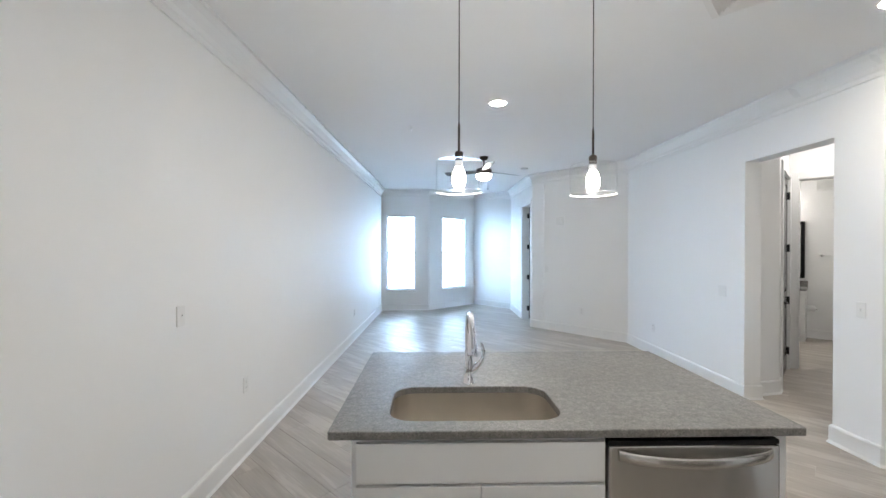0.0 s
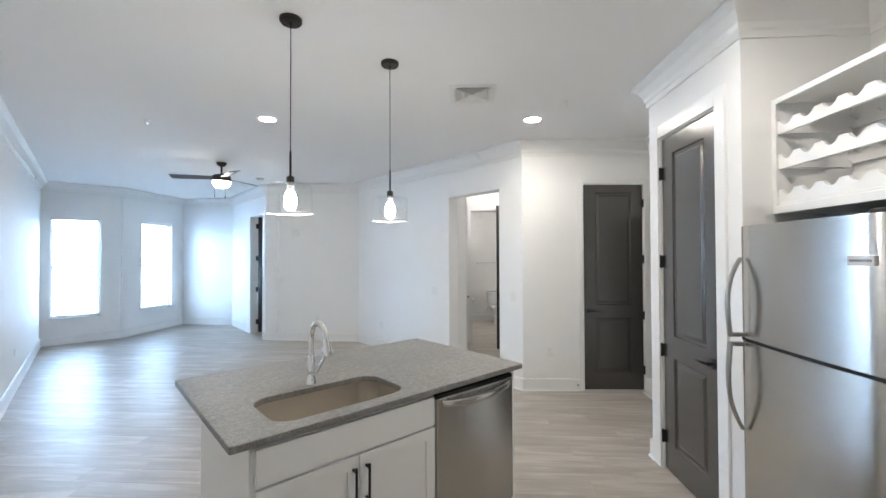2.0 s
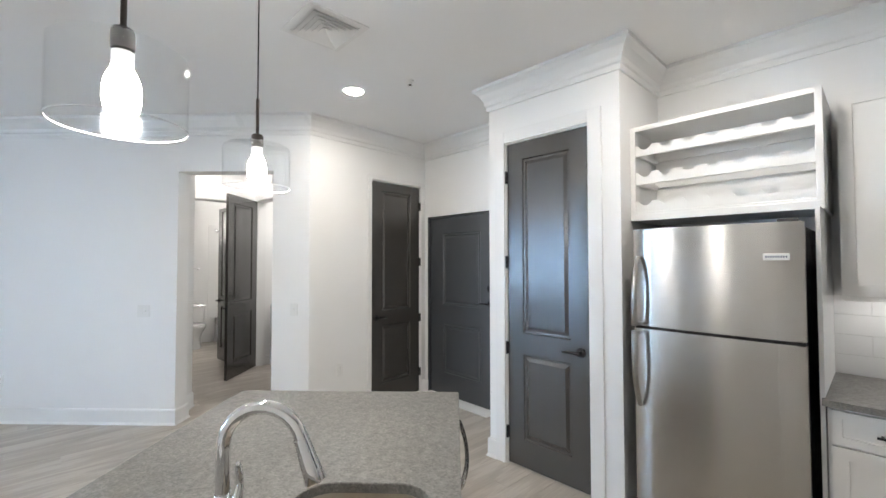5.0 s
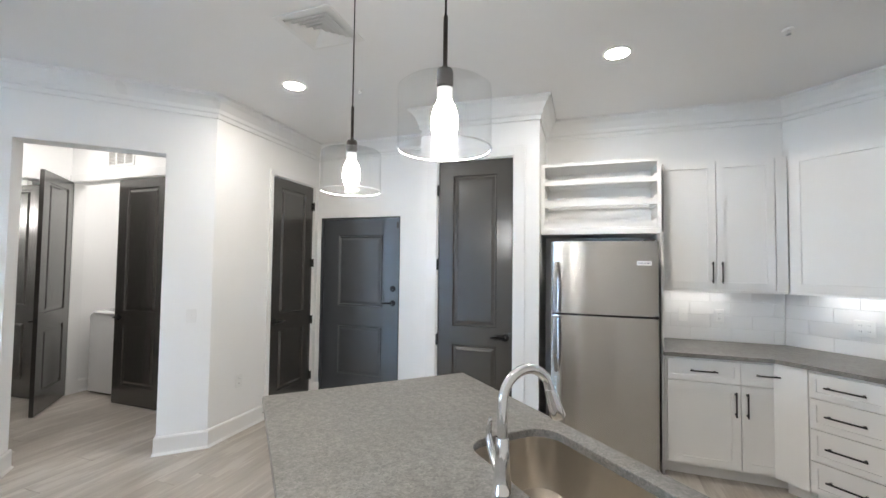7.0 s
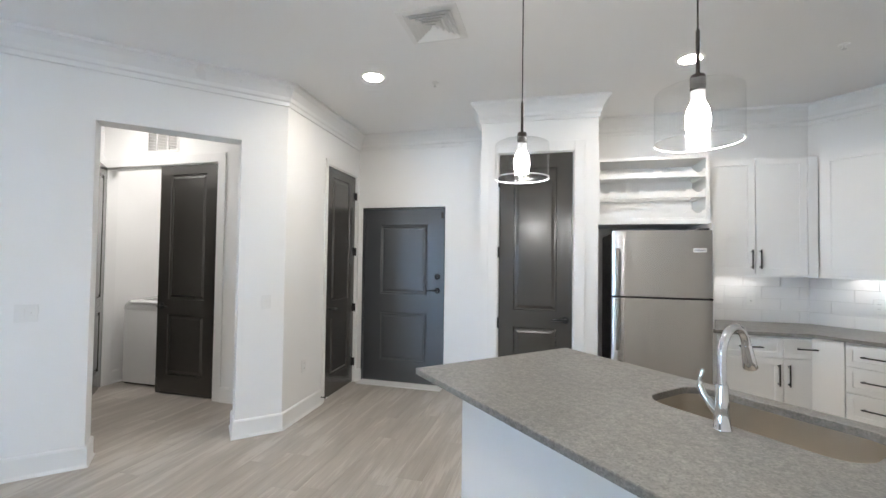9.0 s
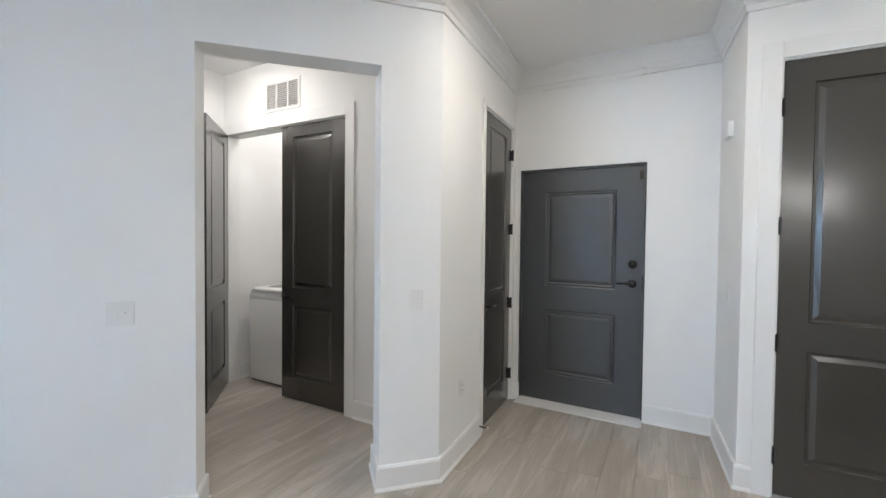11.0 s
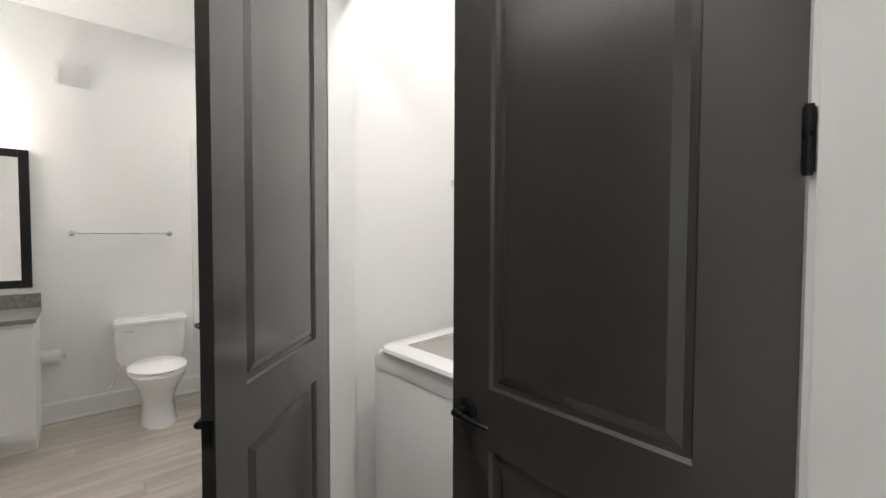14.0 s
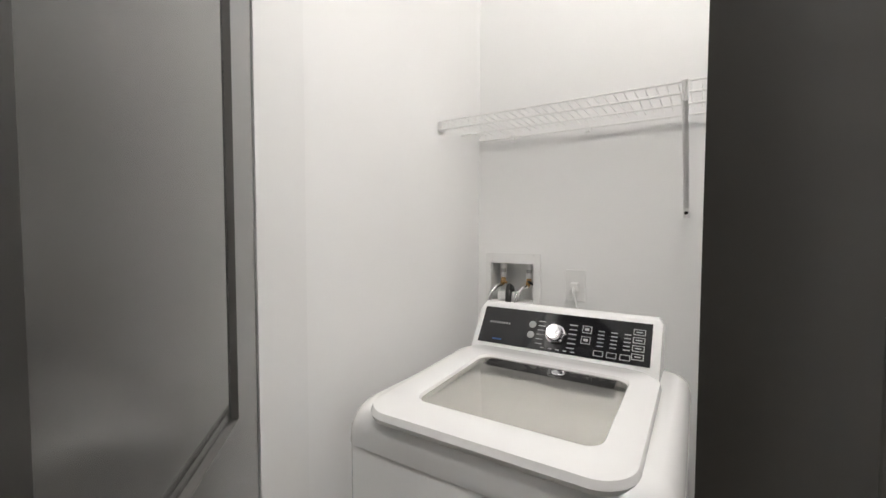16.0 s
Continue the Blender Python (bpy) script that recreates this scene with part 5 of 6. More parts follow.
# ---- hall ----
gr = thing("return_air_grille", diag(6.557, 0.603, 2.575), "white wall return-air grille with three louvred columns", "air vent")
bm = bmesh.new()
GW, GH = 0.447, 0.27
for x0, x1 in ((0, 0.028), (0.142, 0.160), (0.287, 0.305), (GW - 0.028, GW)):
    box(bm, x0, -0.008, 0, x1, 0.001, GH, 0.001)
box(bm, 0.028, -0.008, 0, GW - 0.028, 0.001, 0.026, 0.001)
box(bm, 0.028, -0.008, GH - 0.026, GW - 0.028, 0.001, GH, 0.001)
part("frame", bm, PLASTIC, gr)
part("vent_backing", bx(0.02, -0.001, 0.02, GW - 0.02, 0.0005, GH - 0.02), GRILLESHADE, gr)
lm = finish("louvre", box(bmesh.new(), 0, -0.0085, -0.0008, 0.125, 0.0085, 0.0008), PLASTIC)
for x0 in (0.022, 0.160, 0.300):
    for k in range(13):
        o = new("louvre", lm)
        o.parent = gr
        o.matrix_basis = Matrix.Translation((x0, -0.004, 0.034 + 0.0166 * k)) @ Matrix.Rotation(radians(38), 4, 'X')

ep = thing("electrical_panel", facing((3.60, 3.31), (0, 1), 0.85), "taupe electrical panel cover in the hall wall", "electrical panel")
# local x runs towards -world x
part("cover", bx(-0.375, -0.010, 0.0, 0.0, 0.001, 0.705, 0.003), PANELM, ep)
part("door", bx(-0.325, -0.014, 0.03, -0.022, -0.0095, 0.575, 0.003), PANELM, ep)
lt = part("latch", bx(-0.090, -0.0165, 0.285, -0.026, -0.0135, 0.335, 0.001), SIDES, ep, "dark recessed latch")
part("latch_tab", bx(-0.082, -0.0185, 0.292, -0.062, -0.016, 0.328, 0.001), BLACK, lt)
part("rating_label", bx(-0.318, -0.0146, 0.465, -0.308, -0.0136, 0.490), PLASTIC, ep, "small white label")
for z in (0.06, 0.34, 0.62):
    part("screw", lathe(bmesh.new(), [(0, 0), (0.005, 0), (0.004, 0.003), (0, 0.003)], 10, Matrix.Translation((-0.352, -0.010, z)) @ Matrix.Rotation(radians(90), 4, 'X')), CHROME, ep)
plate("light_switch", facing((4.065, 3.31), (0, 1), 1.10), "white switch plate in the hall", 1)


def flush(u, v, z, r=0.15, glass=FLUSH):
    f = thing("unseen_flush_light", Matrix.Translation(uv(u, v, z)), "unseen lit round flush ceiling light", "ceiling light", "flush lights")
    part("base", lathe(bmesh.new(), [(0, 0), (r + 0.012, 0), (r + 0.012, -0.018), (r, -0.022), (0, -0.022)], 32), BRONZE, f, "", True)
    part("glass", lathe(bmesh.new(), [(r, -0.022), (r - 0.005, -0.028), (r * 0.7, -0.034), (r * 0.3, -0.037), (0, -0.038)], 32), glass, f, "glowing white glass", True)


flush(6.40, -0.02, HCEIL, 0.12)
# added lamp that only brightens the laundry closet; no such fitting is known
flush(6.30, 1.00, HCEIL, 0.12, FILLGLASS)

# ---- laundry closet ----
WU, WV, WW, WD = 7.030, 0.775, 0.662, 0.665
ws = thing("washing_machine", diag(WU, WV), "white top-load washing machine with a glass lid", "washing machine")


def wring(z, fr, ins, r):
    """A ring of the cabinet with a softly bowed front."""
    out = []
    for p in rounded(WW - 2 * ins, WD - 2 * ins, r, 6, WW / 2, WD / 2, z):
        k = max(0.0, 1 - (p.y / 0.12)) if p.y < 0.12 else 0.0
        p = p.copy()
        p.y -= k * fr * (1 - (2 * p.x / WW - 1) ** 2)
        out.append(p)
    return out


bm = bmesh.new()
loft(bm, [wring(0.025, 0.045, 0.0, 0.03), wring(0.84, 0.055, 0.0, 0.03), wring(0.844, 0.055, 0.003, 0.03)])
part("body", bm, APPL, ws, "white enamelled cabinet", True)
bm = bmesh.new()
loft(bm, [wring(0.845, 0.055, -0.003, 0.035), wring(0.880, 0.056, -0.003, 0.04), wring(0.908, 0.052, 0.004, 0.05), wring(0.924, 0.045, 0.014, 0.055), wring(0.932, 0.035, 0.028, 0.06)])
part("top_deck", bm, APPL, ws, "white moulded top", True)
# black block below the cabinet paints the shade under it
part("base_gap_shade", bx(0.02, 0.02, 0.0, WW - 0.02, WD - 0.02, 0.024), DARK, ws)
# lid: a frame round a smoked glass window, rising a little to the back
LX0, LX1, LY0, LY1 = 0.062, WW - 0.058, -0.014, 0.475
GX0, GX1, GY0, GY1 = 0.150, 0.545, 0.052, 0.395


def lidring(x0, x1, y0, y1, z, r, bow=0.0):
    out = []
    for p in rounded(x1 - x0, y1 - y0, r, 7, (x0 + x1) / 2, (y0 + y1) / 2, 0):
        f = (p.y - LY0) / (LY1 - LY0)
        q2 = (p.x - x0) / (x1 - x0) * 2 - 1
        out.append(Vector((p.x, p.y - (bow * (1 - q2 * q2) if f < 0.5 else 0), z + 0.022 * f)))
    return out


bm = bmesh.new()
rs = [lidring(LX0, LX1, LY0, LY1, 0.918, 0.06, 0.02), lidring(LX0 - 0.004, LX1 + 0.004, LY0 - 0.006, LY1, 0.930, 0.064, 0.02), lidring(LX0, LX1, LY0, LY1, 0.943, 0.06, 0.02), lidring(LX0 + 0.02, LX1 - 0.02, LY0 + 0.02, LY1 - 0.01, 0.950, 0.05, 0.015),
      lidring(GX0, GX1, GY0, GY1, 0.951, 0.035), lidring(GX0 + 0.004, GX1 - 0.004, GY0 + 0.004, GY1 - 0.004, 0.944, 0.034), lidring(GX0, GX1, GY0, GY1, 0.925, 0.035)]
vs = [[bm.verts.new(p) for p in r] for r in rs]
n = len(vs[0])
for a, b in zip(vs, vs[1:] + vs[:1]):
    for k in range(n):
        bm.faces.new((a[k], a[(k + 1) % n], b[(k + 1) % n], b[k]))
lid = part("lid", bm, APPL, ws, "white lid frame", True)
bm = bmesh.new()
loft(bm, [lidring(GX0 + 0.003, GX1 - 0.003, GY0 + 0.003, GY1 - 0.003, z, 0.034) for z in (0.941, 0.945)])
gl = part("lid_glass", bm, SMOKE, lid, "grey tinted glass window")
gl.visible_shadow = False
part("glass_band", bx(GX0 + 0.03, GY1 - 0.062, 0.9585, GX1 - 0.03, GY1 - 0.008, 0.9605), CHARCOAL, lid, "darker printed band")
part("lid_badge", lathe(bmesh.new(), [(0, 0.002), (0.016, 0.002), (0.018, 0.0), (0, 0.0)], 20, Matrix.Translation(((GX0 + GX1) / 2 + 0.03, GY1 - 0.032, 0.963))), CHROME, lid)
bm = bmesh.new()
lathe(bm, [(0.250, 0.915), (0.238, 0.905), (0.238, 0.885), (0.230, 0.878), (0.230, 0.858), (0.220, 0.850), (0.220, 0.825), (0.210, 0.815), (0.208, 0.70), (0.19, 0.67), (0.0, 0.66)], 40, Matrix.Translation((WW / 2, 0.235, 0)))
part("wash_tub", bm, TUB, ws, "stainless wash tub", True)
# chrome rings added for the bright arcs the stepped tub reflects
for rr, rz in ((0.226, 0.868), (0.214, 0.838), (0.190, 0.80), (0.160, 0.74)):
    part("tub_glint_ring", lathe(bmesh.new(), [(rr + 0.006 * math.cos(a), rz + 0.006 * math.sin(a)) for a in [math.pi * 2 * q / 8 for q in range(9)]], 40, Matrix.Translation((WW / 2, 0.235, 0))), CHROME, ws, "", True)
bm = bmesh.new()
lathe(bm, [(0.225, 0.920), (0.240, 0.925), (0.243, 0.910), (0.225, 0.900)], 40, Matrix.Translation((WW / 2, 0.235, 0)))
part("tub_ring", bm, PLASTIC, ws, "white tub ring", True)
part("agitator", lathe(bmesh.new(), [(0.0, 0.76), (0.03, 0.755), (0.06, 0.70), (0.13, 0.68), (0.17, 0.664)], 30, Matrix.Translation((WW / 2, 0.235, 0))), PLASTIC, ws, "", True)
# console
CX0, CX1 = 0.068, WW - 0.078
bm = bmesh.new()
sec = [(0.470, 0.925), (0.492, 0.962), (0.570, 1.078), (0.592, 1.088), (0.655, 1.075), (0.660, 0.925)]
rings = []
for x, sc in ((CX0 - 0.012, 0.90), (CX0, 1.0), (CX1, 1.0), (CX1 + 0.012, 0.90)):
    rings.append([Vector((x, 0.56 + (y - 0.56) * sc, 0.925 + (z - 0.925) * sc)) for y, z in sec])
loft(bm, rings)
con = part("console", bm, APPL, ws, "white control console", True)
SLOPE = math.atan2(1.078 - 0.962, 0.570 - 0.492)
cm = Matrix.Translation((CX0, 0.492, 0.962)) @ Matrix.Rotation(SLOPE, 4, 'X')
CL = math.hypot(1.078 - 0.962, 0.570 - 0.492)
CW = CX1 - CX0


def on_console(name, x0, y0, x1, y1, h, mat, parent, bevel=0.0):
    """x along the console, y up its slope."""
    bm2 = bx(x0, y0, 0.0, x1, y1, h, bevel)
    bmesh.ops.transform(bm2, matrix=cm, verts=bm2.verts)
    return part(name, bm2, mat, parent)


pan = on_console("control_panel", 0.010, 0.012, CW - 0.010, CL - 0.008, 0.002, BLACKGLASS, con)
tagged(pan, "glossy black control panel")
for k in range(9):
    on_console("print_bar", 0.036 + 0.008 * k, 0.078, 0.0415 + 0.008 * k, 0.084, 0.0026, LETTER, pan)
on_console("print_bar", 0.058, 0.024, 0.088, 0.029, 0.0026, BLUELED, pan)
kb = bmesh.new()
lathe(kb, [(0.0, 0.0), (0.029, 0.0), (0.029, 0.004), (0.025, 0.006), (0.0235, 0.024), (0.021, 0.027), (0.0, 0.027)], 32)
bmesh.ops.transform(kb, matrix=cm @ Matrix.Translation((0.252, 0.066, 0.002)), verts=kb.verts)
part("dial", kb, CHROME, con, "silver selector dial", True)
for dx, dyy in ((0.178, 0.088), (0.178, 0.055)):
    bm = bmesh.new()
    lathe(bm, [(0.0, 0.0), (0.011, 0.0), (0.011, 0.0012), (0.009, 0.0012), (0.009, 0.0004), (0, 0.0004)], 20)
    bmesh.ops.transform(bm, matrix=cm @ Matrix.Translation((dx, dyy, 0.002)), verts=bm.verts)
    part("button", bm, LETTER, pan, "pale ring button")
for k in range(6):
    on_console("print_bar", 0.196, 0.030 + 0.014 * k, 0.217, 0.0325 + 0.014 * k, 0.0025, LETTER, pan)
    on_console("print_bar", 0.289, 0.030 + 0.014 * k, 0.312, 0.0325 + 0.014 * k, 0.0025, LETTER, pan)
for x0, y0 in ((0.326, 0.082), (0.326, 0.050)):
    b1 = on_console("button", x0, y0, x0 + 0.026, y0 + 0.022, 0.0026, LETTER, pan)
    on_console("button_face", x0 + 0.002, y0 + 0.002, x0 + 0.024, y0 + 0.020, 0.0030, BLACKGLASS, pan)
    on_console("print_bar", x0 + 0.007, y0 + 0.007, x0 + 0.019, y0 + 0.015, 0.0034, LETTER, pan)
for c in range(3):
    x0 = 0.366 + 0.034 * c
    for r in range(5):
        on_console("print_bar", x0 + 0.004, 0.048 + 0.011 * r, x0 + 0.021, 0.0505 + 0.011 * r, 0.0025, LETTER, pan)
    on_console("button", x0 - 0.002, 0.020, x0 + 0.024, 0.036, 0.0026, LETTER, pan)
    on_console("button_face", x0, 0.022, x0 + 0.022, 0.034, 0.0030, BLACKGLASS, pan)
for r in range(4):
    on_console("button", CW - 0.056, 0.026 + 0.023 * r, CW - 0.026, 0.043 + 0.023 * r, 0.0026, LETTER, pan)
    on_console("button_face", CW - 0.054, 0.028 + 0.023 * r, CW - 0.028, 0.041 + 0.023 * r, 0.0030, BLACKGLASS, pan)
    on_console("print_bar", CW - 0.049, 0.033 + 0.023 * r, CW - 0.033, 0.036 + 0.023 * r, 0.0034, LETTER, pan)
for k in range(5):
    on_console("print_bar", 0.215 + 0.022 * k, 0.019, 0.226 + 0.022 * k, 0.0215, 0.0025, LETTER, pan)

# wire shelf
shf = thing("wire_shelf", Matrix.Identity(4), "white coated wire shelf on the laundry back wall", "shelf")
SU0, SU1, SV0, SV1, SZ = 7.125, 5.43, 1.312, 1.605, 1.682


def wire(name, pts, r=0.0022):
    return part(name, tube(bmesh.new(), pts, r, 6), PLASTIC, shf)


wire("front_rod", [uv(SU0, SV0, SZ + 0.014), uv(SU1, SV0, SZ + 0.014)], 0.0032)
wire("front_rod", [uv(SU0, SV0, SZ - 0.014), uv(SU1, SV0, SZ - 0.014)], 0.0032)
wire("rear_rod", [uv(SU0, SV1, SZ), uv(SU1, SV1, SZ)], 0.0036)
wire("middle_rod", [uv(SU0, (SV0 + SV1) / 2, SZ - 0.004), uv(SU1, (SV0 + SV1) / 2, SZ - 0.004)], 0.0030)
wm = finish("cross_wire", tube(bmesh.new(), [uv(0, SV1, 0.003), uv(0, SV0 + 0.006, 0.003), uv(0, SV0 - 0.001, -0.003), uv(0, SV0 - 0.003, -0.018)], 0.0014, 5), PLASTIC)
k = SU1 + 0.02
while k < SU0 - 0.01:
    o = new("cross_wire", wm)
    o.parent = shf
    o.matrix_basis = Matrix.Translation(uv(k, 0, SZ + 0.014))
    k += 0.026
ec = part("end_cap", bx(-0.010, -0.016, -0.016, 0.014, 0.010, 0.014, 0.003), PLASTIC, shf, "white end bracket")
ec.matrix_basis = diag(7.128, SV0 + 0.016, SZ)
br = part("brace", tube(bmesh.new(), [uv(6.396, SV0 - 0.006, SZ + 0.015), uv(6.396, SV0 - 0.002, SZ - 0.03), uv(6.396, 1.606, 1.40), uv(6.396, 1.612, 1.365)], 0.0075, 8), PLASTIC, shf, "white diagonal shelf brace")
part("screw", lathe(bmesh.new(), [(0, 0), (0.006, 0), (0.005, 0.003), (0, 0.003)], 10, diag(6.396, 1.605, 1.38) @ Matrix.Rotation(radians(90), 4, 'X')), BLACK, br)
for u in (6.98, 6.70, 6.12):
    cl = part("wall_clip", bx(-0.008, -0.016, -0.014, 0.008, 0.0, 0.008, 0.002), PLASTIC, shf)
    cl.matrix_basis = diag(u, 1.619, SZ)

# washer outlet box, let into the wall plane as a shallow frame with hoses
ob = thing("washer_outlet_box", diag(7.093, 1.62, 1.03), "white washing-machine outlet box with two valves", "outlet box")
bm = bmesh.new()
box(bm, 0, -0.007, 0, 0.022, 0.001, 0.205, 0.001)
box(bm, 0.200, -0.007, 0, 0.227, 0.001, 0.205, 0.001)
box(bm, 0.022, -0.007, 0.165, 0.200, 0.001, 0.205, 0.001)
box(bm, 0.022, -0.007, 0, 0.200, 0.001, 0.012, 0.001)
part("frame", bm, PLASTIC, ob)
rb = bmesh.new()
box(rb, 0.0222, 0.078, 0.0122, 0.1998, 0.082, 0.1648)
for q in ((0.0222, 0.002, 0.0122, 0.0245, 0.078, 0.1648), (0.1975, 0.002, 0.0122, 0.1998, 0.078, 0.1648), (0.0245, 0.002, 0.0122, 0.1975, 0.078, 0.0145), (0.0245, 0.002, 0.1625, 0.1975, 0.078, 0.1648)):
    box(rb, *q)
part("recess", rb, PLASTIC, ob, "white recessed inner box")
part("drain_block", bx(0.045, 0.006, 0.0145, 0.130, 0.060, 0.050, 0.004), PLASTIC, ob)
part("drain_pipe", tube(bmesh.new(), [(0.100, 0.03, 0.048), (0.100, 0.02, 0.066), (0.104, -0.01, 0.075), (0.112, -0.035, 0.06), (0.114, -0.042, 0.02), (0.114, -0.045, -0.06)], 0.012, 10), SIDES, ob, "dark drain hose", True)
for x, mat in ((0.060, BRASS), (0.168, BLACK)):
    vv = part("valve", tube(bmesh.new(), [(x, 0.035, 0.160), (x, 0.035, 0.105)], 0.011, 12), PLASTIC, ob, "white valve arrestor")
    part("label_band", tube(bmesh.new(), [(x, 0.035, 0.140), (x, 0.035, 0.126)], 0.0115, 12), LETTER, vv)
    part("valve_body", tube(bmesh.new(), [(x, 0.035, 0.106), (x, 0.034, 0.088), (x - 0.004, 0.022, 0.072)], 0.010, 10, [0.0095, 0.011, 0.008]), BRASS, ob, "brass valve", True)
    part("valve_tap", tube(bmesh.new(), [(x, 0.026, 0.094), (x + 0.012, 0.012, 0.092), (x + 0.026, 0.008, 0.086)], 0.005, 8, [0.004, 0.006, 0.005]), mat, ob, "", True)
    part("hose", tube(bmesh.new(), [(x - 0.004, 0.022, 0.074), (x - 0.014, 0.000, 0.070), (x - 0.024, -0.022, 0.050), (x - 0.030, -0.036, 0.02), (x - 0.032, -0.040, -0.06)], 0.008, 10), CHROME, ob, "braided supply hose", True)
out = thing("outlet", diag(6.735, 1.62, 1.125), "white laundry outlet with a white plug", "wall plate", "switches and outlets")
part("cover", bx(-0.036, -0.006, -0.058, 0.036, 0.001, 0.058, 0.003), PLASTIC, out)
pl = part("plug", bx(-0.014, -0.03, -0.018, 0.014, -0.006, 0.012, 0.004), PLASTIC, out, "white power plug")
part("cord", tube(bmesh.new(), [(0, -0.03, -0.006), (0.004, -0.05, -0.02), (0.012, -0.05, -0.05), (0.020, -0.04, -0.09), (0.022, -0.035, -0.16)], 0.004, 8), PLASTIC, pl)

# ---- bathroom ----
def bathpose(u, v, z=0.0):
    """Against the bathroom's back wall: local y runs along u, local x along v."""
    return facing(uv(u, v), (-SQ, -SQ), z)


toilet = thing("toilet", bathpose(9.695, 0.255), "white two-piece ceramic toilet with closed lid", "toilet")
bm = bmesh.new()
loft(bm, [rounded(0.42, 0.165, 0.05, 6, 0, -0.105, 0.38), rounded(0.46, 0.19, 0.06, 6, 0, -0.11, 0.45), rounded(0.475, 0.20, 0.06, 6, 0, -0.11, 0.685)])
part("tank", bm, CERAMIC, toilet, "", True)
bm = bmesh.new()
loft(bm, [rounded(0.49, 0.21, 0.06, 6, 0, -0.112, 0.686), rounded(0.50, 0.22, 0.065, 6, 0, -0.112, 0.70), rounded(0.50, 0.22, 0.065, 6, 0, -0.112, 0.715), rounded(0.48, 0.20, 0.06, 6, 0, -0.112, 0.727)])
part("tank_lid", bm, CERAMIC, toilet, "", True)


def egg(w, l, cy, z, front=1.0):
    out2 = []
    for k in range(32):
        a = 2 * math.pi * k / 32
        y = math.sin(a)
        f = 1.0 if y > 0 else 1.12
        out2.append(Vector((w / 2 * math.cos(a), cy + l / 2 * y * f, z)))
    return out2


bm = bmesh.new()
loft(bm, [egg(0.235, 0.42, -0.42, 0.0), egg(0.225, 0.40, -0.42, 0.03), egg(0.205, 0.36, -0.41, 0.16), egg(0.26, 0.42, -0.43, 0.27), egg(0.355, 0.475, -0.445, 0.35), egg(0.37, 0.485, -0.445, 0.385), egg(0.36, 0.475, -0.445, 0.392)])
part("bowl", bm, CERAMIC, toilet, "", True)
bm = bmesh.new()
loft(bm, [egg(0.37, 0.47, -0.44, 0.393), egg(0.378, 0.478, -0.44, 0.400), egg(0.372, 0.470, -0.44, 0.408)])
part("seat", bm, CERAMIC, toilet, "", True)
bm = bmesh.new()
loft(bm, [egg(0.365, 0.46, -0.44, 0.411), egg(0.375, 0.47, -0.44, 0.418), egg(0.33, 0.42, -0.44, 0.430)])
part("lid", bm, CERAMIC, toilet, "closed white lid", True)
part("seat_label", bx(-0.01, -0.690, 0.4085, 0.07, -0.680, 0.4115), DARK, toilet, "dark strip on the rim")
part("flush_lever", tube(bmesh.new(), [(-0.18, -0.212, 0.655), (-0.18, -0.228, 0.655), (-0.12, -0.230, 0.650)], 0.007, 8), CHROME, toilet)
part("supply_valve", tube(bmesh.new(), [(-0.27, -0.01, 0.20), (-0.27, -0.06, 0.20), (-0.25, -0.08, 0.22), (-0.20, -0.10, 0.38)], 0.008, 8), CHROME, toilet, "chrome supply valve", True)

vn = thing("vanity_cabinet", bathpose(9.695, -0.40), "white shaker bathroom vanity cabinet", "cabinet")
part("body", box(bx(-0.95, -0.53, 0.10, 0.0, 0.0, 0.84), -0.947, -0.46, 0, -0.003, 0, 0.10), CABINET, vn)
for x in (-0.946, -0.472):
    shaker(vn, "door", x, 0.115, 0.468, 0.70, (x + (0.42 if x < -0.9 else 0.05), 0.70, 0.13, True), -0.53)
vt = tagged(solid("vanity_countertop", box(bx(-0.96, -0.555, 0.842, 0.012, 0.0, 0.872, 0.003), -0.96, -0.022, 0.873, 0.012, 0.0, 0.975, 0.002), STONE, "dark grey granite vanity top with backsplash", "countertop", kind=""), category="countertop")
vt.matrix_basis = bathpose(9.695, -0.40)
mr = thing("mirror", bathpose(9.695, -0.43, 1.02), "dark-framed rectangular mirror above the vanity", "mirror")
bm = bmesh.new()
MWd, MH = 0.86, 0.98
box(bm, -MWd, -0.022, 0, -MWd + 0.055, 0, MH, 0.003)
box(bm, -0.055, -0.022, 0, 0, 0, MH, 0.003)
box(bm, -MWd + 0.055, -0.022, 0, -0.055, 0, 0.055, 0.003)
box(bm, -MWd + 0.055, -0.022, MH - 0.055, -0.055, 0, MH, 0.003)
part("frame", bm, BLACK, mr, "black frame")
part("glass", bx(-MWd + 0.05, -0.012, 0.05, -0.05, -0.006, MH - 0.05), MIRROR, mr)
vl = thing("vanity_light", bathpose(9.695, -0.98, 2.20), "lit bar light above the bathroom mirror", "wall light")
part("backplate", bx(-0.28, -0.03, -0.03, 0.28, 0, 0.03, 0.004), BRONZE, vl)
for x in (-0.2, 0.0, 0.2):
    part("globe", lathe(bmesh.new(), [(0.02, 0.0), (0.045, -0.01), (0.05, -0.06), (0.045, -0.10), (0.0, -0.105)], 20, Matrix.Translation((x, -0.15, 0.05))), VANGLASS, vl, "glowing glass shade", True)
    part("arm", tube(bmesh.new(), [(x, -0.02, 0.0), (x, -0.15, 0.02), (x, -0.15, 0.05)], 0.008, 8), BRONZE, vl)
tb = thing("towel_bar", bathpose(9.695, 0.0, 1.412), "chrome towel bar on the bathroom wall", "towel bar")
